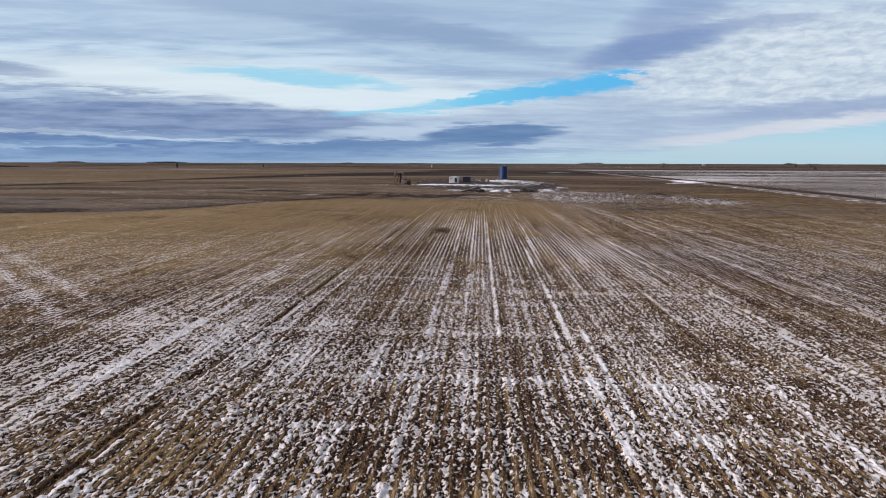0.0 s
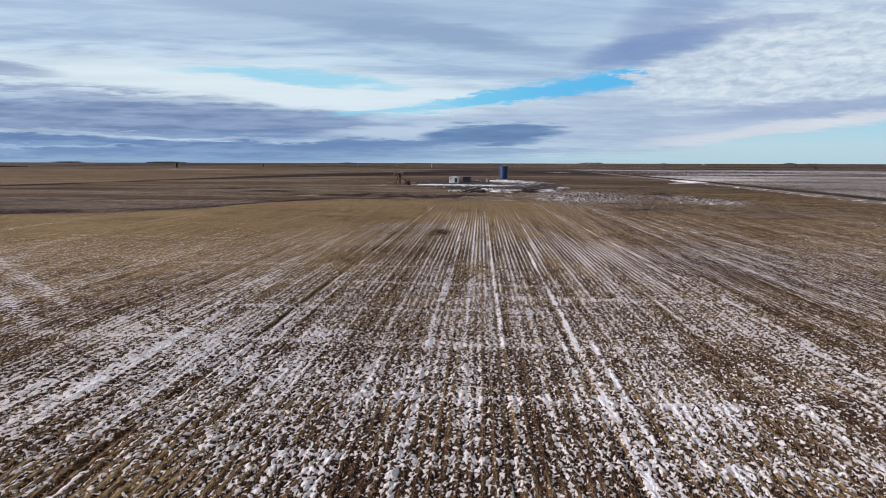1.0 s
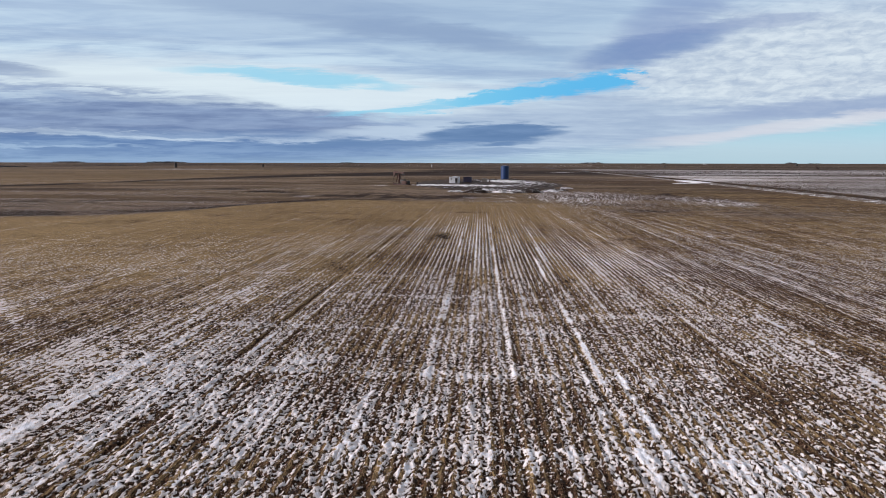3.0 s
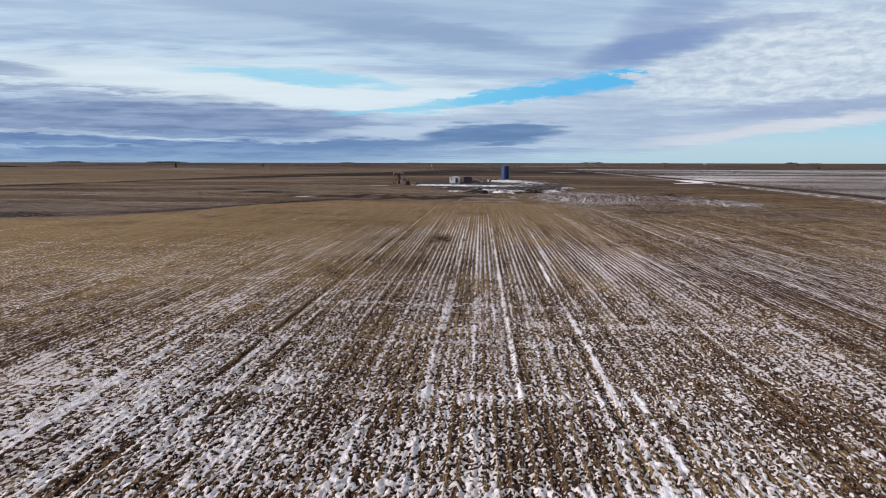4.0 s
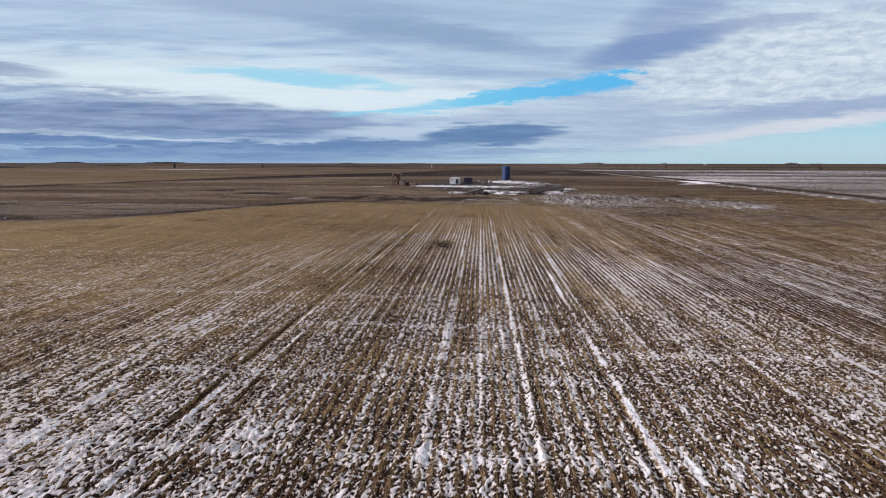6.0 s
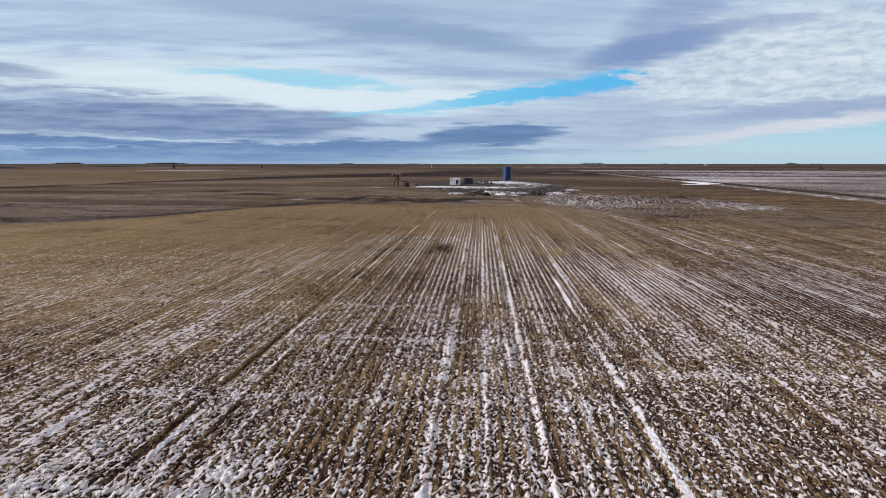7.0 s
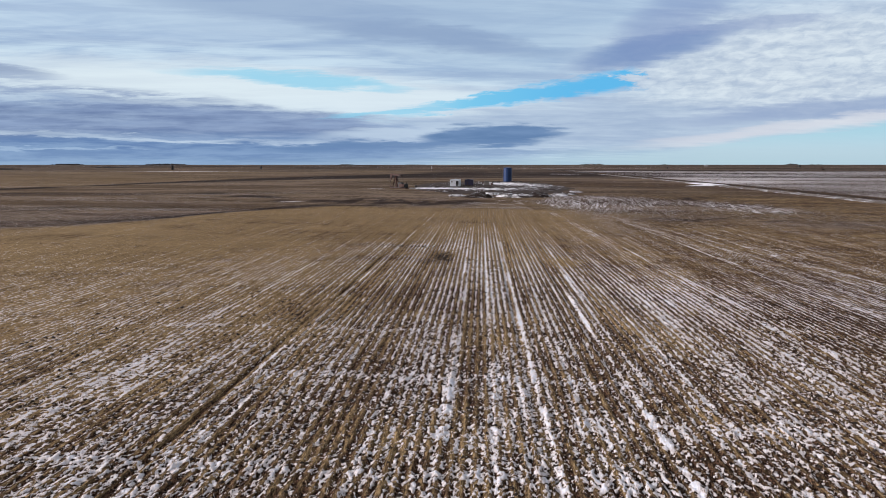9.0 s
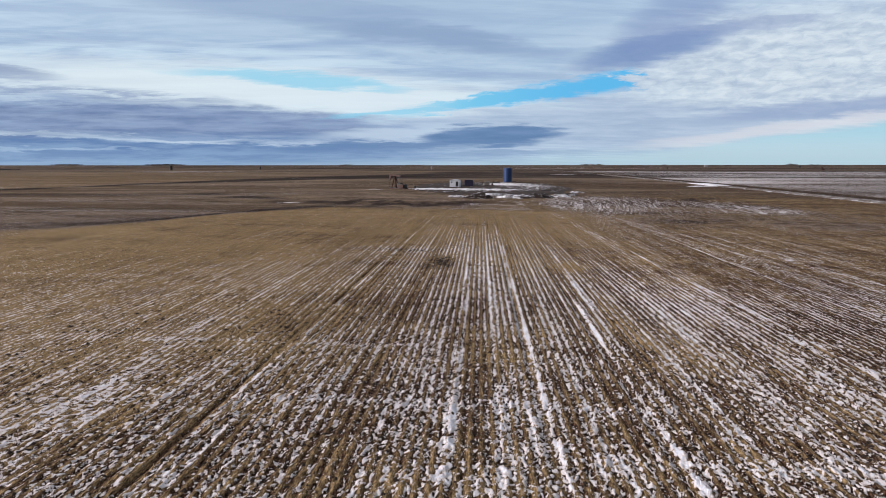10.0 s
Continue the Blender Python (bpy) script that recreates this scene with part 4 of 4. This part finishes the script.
for k, (x, y, hx, hy, h, snowy) in enumerate([(-1.6, 147, 4.2, 4.0, 1.0, False), (4.4, 149, 3.4, 4.2, 0.8, True), (7.8, 147, 3.0, 3.4, 0.7, True), (12.0, 149, 4.2, 4.4, 0.95, False), (17.0, 153, 3.6, 3.6, 0.6, True),
                                              (-6.8, 151, 3.0, 3.2, 0.5, True), (1.6, 157, 4.0, 3.0, 0.6, True), (20.5, 160, 3.4, 3.0, 0.5, False), (-9.0, 171, 4.4, 2.6, 0.4, False), (17.5, 180, 4.4, 3.0, 0.45, False), (24.0, 172, 3.0, 2.6, 0.4, True),
                                              (13.6, 262, 4.0, 2.4, 0.5, False), (5.5, 262, 3.2, 2.0, 0.4, False), (-15.5, 203, 3.6, 2.0, 0.35, False), (20.0, 198, 5.0, 2.5, 0.4, False), (0.5, 196, 5.0, 2.2, 0.35, False)]):
    mound(x, y, hx, hy, 1.35 * h, 100 + 7 * k, snowy)

# ---------------------------------------------------------------- small gear on the pad
def pipe_rack(x, y, turn):
    e = empty("pipe_header", x, y, turn)
    for k in range(3):
        part("pipe", tube(bmesh.new(), (-1.6, 0.35 * k, 0.55), (1.6, 0.35 * k, 0.55), 0.09), BLACK_STEEL, e)
    for k in (-1.3, 1.3):
        part("stand", box(bmesh.new(), k - 0.08, k + 0.08, -0.2, 0.9, 0.0, 0.47), GREY_STEEL, e)
    part("riser", tube(bmesh.new(), (1.4, 0, 0.5), (1.4, 0, 1.5), 0.07), RUST_RED, e)
    return tagged(e, "dark steel flow-line pipes on low stands", "pipes", "pipes on the pad")


for x, y, turn in ((-2.2, 217, 5), (4.4, 240, -8), (-7.0, 207, 0)):
    pipe_rack(x, y, turn)


def barrel(x, y, paint, label):
    e = empty("barrel", x, y)
    part("drum", tube(bmesh.new(), (0, 0, 0), (0, 0, 0.9), 0.30, sides=18), paint, e)
    for z in (0.3, 0.6):
        part("hoop", tube(bmesh.new(), (0, 0, z - 0.02), (0, 0, z + 0.02), 0.315, sides=18), paint, e)
    return tagged(e, label, "barrel", "barrels on the pad")


barrel(-21.4, 195.5, BLACK_STEEL, "black steel oil drum beside the pumpjack")
barrel(2.6, 219.0, RUST_RED, "rusty steel drum beside the grey box")
barrel(-7.4, 205.6, GREY_STEEL, "grey steel drum beside the white shed")

# ---------------------------------------------------------------- fence along the road
FENCE = new("fence")
for k in range(0, 46, 2):
    y = 96 + 7.5 * k
    x = road_line(y) + 6.5 + 0.35 * (lattice(np.int64(k), np.int64(3), 5) - 0.5)
    lean = 0.12 * (lattice(np.int64(k), np.int64(9), 5) - 0.5)
    z = at_ground(x, y)
    part("post", tube(bmesh.new(), (x, y, z - 0.3), (x + lean, y + lean, z + 1.25), 0.055, 0.05, 8), POST_WOOD, FENCE)
for h in (0.45, 0.8, 1.1):
    bm = bmesh.new()
    for k in range(45):
        y = 96 + 7.5 * k
        xa, xb = road_line(y) + 6.5, road_line(y + 7.5) + 6.5
        bar(bm, (xa, y, at_ground(xa, y) + h), (xb, y + 7.5, at_ground(xb, y + 7.5) + h), 0.012)
    part("wire", bm, GREY_STEEL, FENCE)
tagged(FENCE, "wire fence on weathered wooden posts along the road", "fence")


def weeds_material():
    m, g = graph("dry_weeds")
    r = g.node("ShaderNodeNewGeometry").outputs["Random Per Island"]
    g.surface(g.mix(r, (0.030, 0.020, 0.015), (0.13, 0.090, 0.055)), 0.9, 0.0, None, 0.1)
    return m


WEEDS = weeds_material()


def blades(name, x, y, z, high, wide, lean, material, label, category):
    """One thin triangle for each blade, all in one mesh."""
    n = len(x)
    a = np.random.rand(n) * np.pi
    cx, cy = np.cos(a) * wide / 2, np.sin(a) * wide / 2
    b = np.random.rand(n) * 2 * np.pi
    tip = np.stack([x + np.cos(b) * lean, y + np.sin(b) * lean, z + high], -1)
    v = np.stack([np.stack([x - cx, y - cy, z], -1), np.stack([x + cx, y + cy, z], -1), tip], 1)
    me = bpy.data.meshes.new(name)
    me.vertices.add(3 * n)
    me.vertices.foreach_set("co", v.astype(np.float32).ravel())
    me.loops.add(3 * n)
    me.loops.foreach_set("vertex_index", np.arange(3 * n, dtype=np.int32))
    me.polygons.add(n)
    me.polygons.foreach_set("loop_start", np.arange(0, 3 * n, 3, dtype=np.int32))
    me.update(calc_edges=True)
    me.materials.append(material)
    return tagged(new(name, me), label, category, kind="stuff")


n = 26000
wy = 70 + 480 * np.random.rand(n) ** 1.6
wx = road_line(wy) + 4.6 + 0.9 * np.random.randn(n)
blades("grass", wx, wy, land(wx, wy) - 0.05, 0.25 + 0.4 * np.random.rand(n), 0.10, 0.25 * np.random.rand(n), WEEDS, "dark dry weeds along the fence line", "grass")
n = 4000
wx = -36 + 48 * np.random.rand(n)
wy = edge_of_field(wx) + 22.0 * np.random.rand(n) + 6.0 * np.random.randn(n)
blades("grass", wx, wy, land(wx, wy) - 0.05, 0.04 + 0.13 * np.random.rand(n) ** 2, 0.12, 0.2 * np.random.rand(n), WEEDS, "rough dry grass at the edge of the stubble", "grass")

# ---------------------------------------------------------------- far wells, farms and groves
storage_tank("storage_tank", -456, 848, 1.9, 6.6, BLACK_STEEL, "dark steel oil tank far off on the plain", False)
storage_tank("storage_tank", -404, 1060, 1.5, 4.6, BLACK_STEEL, "dark steel oil tank far off on the plain", False)
storage_tank("storage_tank", -85, 1000, 0.8, 4.6, PALE_GREY, "pale grey steel tank far off on the plain", False)
storage_tank("storage_tank", 305, 1000, 1.0, 3.6, BLACK_STEEL, "small dark steel tank far off on the plain", False)
pumpjack(472, 860, 20, "red oil pumpjack far off in the snowy field")
pumpjack(813, 1500, -15, "red oil pumpjack far off in the snowy field")
storage_tank("storage_tank", 776, 1500, 3.4, 5.0, BLACK_STEEL, "broad dark steel oil tank far off on the plain", False)
shed("farm_building", 610, 3330, 16.0, 10.0, 5.0, PALE_GREY, "pale grey farm building far off beside bare trees", False, 2.0)
shed("farm_building", 655, 3330, 22.0, 12.0, 6.0, GREY_STEEL, "dark grey barn far off beside bare trees", False, 2.5)
shed("farm_building", 742, 2000, 9.0, 8.0, 4.0, PALE_GREY, "pale farmhouse far off on the plain", False, 2.0)


def grove(name, x, y, half_x, half_y, low, high, count, seed, label):
    """A far stand of bare bushes: tapered trunks, each under a ragged crown of twig clumps."""
    rng = np.random.RandomState(seed)
    tx, ty = x + half_x * (2 * rng.rand(count) - 1), y + half_y * (2 * rng.rand(count) - 1)
    th = low + (high - low) * rng.rand(count) * (1 - 0.6 * np.abs((tx - x) / half_x) ** 2) * (0.55 + 0.9 * fractal(tx / half_x * 4 + seed, tx * 0, seed, 3))
    per = 90
    c = np.repeat(np.stack([tx, ty, land(tx, ty) + th * 0.42], -1), per, 0)
    size = np.repeat(th, per)
    d = rng.randn(count * per, 3)
    d = d / np.linalg.norm(d, axis=1)[:, None] * (rng.rand(count * per, 1) ** 0.5)
    c = c + d * np.stack([size * 0.60, size * 0.60, size * 0.46], -1)
    tri = c[:, None, :] + rng.randn(count * per, 3, 3) * (size * 0.09)[:, None, None]
    trunk = []
    for px, py, h in zip(tx, ty, th):
        z = at_ground(px, py)
        trunk += [[(px - 0.06 * h, py, z - 0.3), (px + 0.06 * h, py, z - 0.3), (px, py, z + h * 0.7)]]
    tri = np.concatenate([tri, np.array(trunk)])
    me = bpy.data.meshes.new(name)
    me.from_pydata(tri.reshape(-1, 3).tolist(), [], np.arange(len(tri) * 3).reshape(-1, 3).tolist())
    me.materials.append(TWIGS)
    return tagged(new(name, me), label, "trees", kind="stuff")


def bark_material():
    m, g = graph("hazed_twigs")
    r = g.node("ShaderNodeNewGeometry").outputs["Random Per Island"]
    # grey bark, with some blue haze of distance put into its colour
    g.surface(g.mix(r, (0.055, 0.057, 0.064), (0.14, 0.14, 0.15)), 0.9, 0.0, None, 0.1)
    return m


TWIGS = bark_material()
FAR = "far dark stand of bare trees on the skyline"
grove("grove", -2563, 3480, 75, 40, 5, 10, 130, 1, FAR)
grove("grove", -1934, 3480, 110, 40, 5, 10, 180, 2, FAR)
grove("grove", -725, 850, 26, 12, 1.4, 3.0, 110, 3, "low dark bushes on the open plain")
grove("grove", -815, 1250, 50, 10, 1.2, 2.8, 90, 4, "low dark bushes on the open plain")
grove("grove", 632, 3400, 60, 30, 5, 9, 60, 5, FAR)
grove("grove", 1680, 3300, 26, 20, 5, 10, 36, 6, FAR)
grove("grove", -815, 3500, 40, 30, 4, 8, 40, 7, FAR)
grove("grove", -399, 3500, 60, 30, 3, 6, 40, 8, FAR)
grove("grove", 1640, 3000, 26, 20, 3, 7, 26, 9, FAR)
grove("grove", 1005, 3300, 14, 20, 3, 7, 16, 10, FAR)

# ---------------------------------------------------------------- stubble and snow close by
def stubble_material():
    m, g = graph("straw")
    r = g.node("ShaderNodeNewGeometry").outputs["Random Per Island"]
    g.surface(g.mix(r, (0.052, 0.033, 0.023), (0.26, 0.175, 0.112)), 0.8, 0.0, None, 0.2)
    return m


def loose_straw():
    m, g = graph("loose_straw")
    r = g.node("ShaderNodeNewGeometry").outputs["Random Per Island"]
    g.surface(g.mix(r, (0.14, 0.095, 0.06), (0.62, 0.50, 0.36)), 0.7, 0.0, None, 0.3)
    return m


def stubble_rows(first, last, near, far, gap, thick):
    """Stalks along the seed rows: x and y of each."""
    rows = np.arange(round(first / ROW), round(last / ROW) + 1) * ROW
    count = int((far - near) / gap)
    sx = np.repeat(rows, count)
    sy = np.tile(near + gap * np.arange(count), len(rows)) + gap * (np.random.rand(len(sx)) - 0.5)
    keep = np.random.rand(len(sx)) < thick * (0.35 + 0.9 * value_noise(sx * 0.9, sy * 0.5, 83))
    return sx[keep] + 0.036 * np.random.randn(keep.sum()), sy[keep]


STRAW = stubble_material()
sx, sy = stubble_rows(-20, 21, 8.5, 46, 0.036, 0.75)
blades("stubble", sx, sy, furrowed(sx, sy) - 0.02, 0.06 + 0.07 * np.random.rand(len(sx)), 0.017, 0.05 * np.random.rand(len(sx)), STRAW, "short cut straw standing in seed rows", "stubble")
sx, sy = stubble_rows(-36, 40, 46, 104, 0.15, 0.9)
keep = sy < edge_of_field(sx) - 3
sx, sy = sx[keep], sy[keep]
blades("stubble", sx, sy, furrowed(sx, sy) - 0.02, 0.06 + 0.07 * np.random.rand(len(sx)), 0.028, 0.05 * np.random.rand(len(sx)), STRAW, "short cut straw standing in distant seed rows", "stubble")

# loose straw thrown over the rows
n = 45000
lx, ly = -19.5 + 40.5 * np.random.rand(n), 9 + 36 * np.random.rand(n)
blades("straw", lx, ly, furrowed(lx, ly) + 0.012, 0.012 + 0.03 * np.random.rand(n), 0.018, 0.05 + 0.08 * np.random.rand(n), loose_straw(), "pale loose straw scattered over the stubble rows", "straw")


def lumps(name, ax, ay, turn, long, short, high, material, label, category):
    """Low ragged domes lying on the field, all in one mesh."""
    n, sides = len(ax), 7
    v = np.zeros((n, sides + 1, 3))
    z = furrowed(ax, ay)
    v[:, 0] = np.stack([ax, ay, z + high], -1)
    for k in range(sides):
        a = 2 * np.pi * k / sides
        jag = 0.55 + 0.9 * np.random.rand(n)
        u, w = np.cos(a) * long * jag, np.sin(a) * short * jag
        v[:, k + 1] = np.stack([ax + u * np.cos(turn) - w * np.sin(turn), ay + u * np.sin(turn) + w * np.cos(turn), z - 0.012], -1)
    base = (np.arange(n) * (sides + 1))[:, None, None]
    f = (np.array([[0, k + 1, (k + 1) % sides + 1] for k in range(sides)])[None] + base).reshape(-1, 3)
    me = bpy.data.meshes.new(name)
    me.vertices.add(n * (sides + 1))
    me.vertices.foreach_set("co", v.astype(np.float32).ravel())
    me.loops.add(f.size)
    me.loops.foreach_set("vertex_index", f.ravel().astype(np.int32))
    me.polygons.add(len(f))
    me.polygons.foreach_set("loop_start", np.arange(0, f.size, 3, dtype=np.int32))
    me.polygons.foreach_set("use_smooth", np.ones(len(f), dtype=bool))
    me.update(calc_edges=True)
    me.materials.append(material)
    return tagged(new(name, me), label, category, kind="stuff")


# dark clods: thick in the torn-up patch, thin everywhere else
n = 9000
cx, cy = -19.5 + 40.5 * np.random.rand(n), 9 + 40 * np.random.rand(n)
px, py = np.concatenate([-4.1 + 0.5 * np.random.randn(80), -10 + 6 * np.random.rand(60)]), np.concatenate([60.8 + 1.1 * np.random.randn(80), 66.6 + 0.5 * np.random.randn(60)])
cx, cy = np.concatenate([cx, px]), np.concatenate([cy, py])
size = np.concatenate([0.03 + 0.05 * np.random.rand(n) ** 2, 0.05 + 0.09 * np.random.rand(len(px))])
lumps("clods", cx, cy, 6.28 * np.random.rand(len(cx)), size * 1.3, size, size * (0.5 + 0.5 * np.random.rand(len(cx))), earth("clod_earth", (0.008, 0.006, 0.005), (0.040, 0.028, 0.022), 9.0, -0.6), "dark clods of turned soil among the stubble", "soil clods")
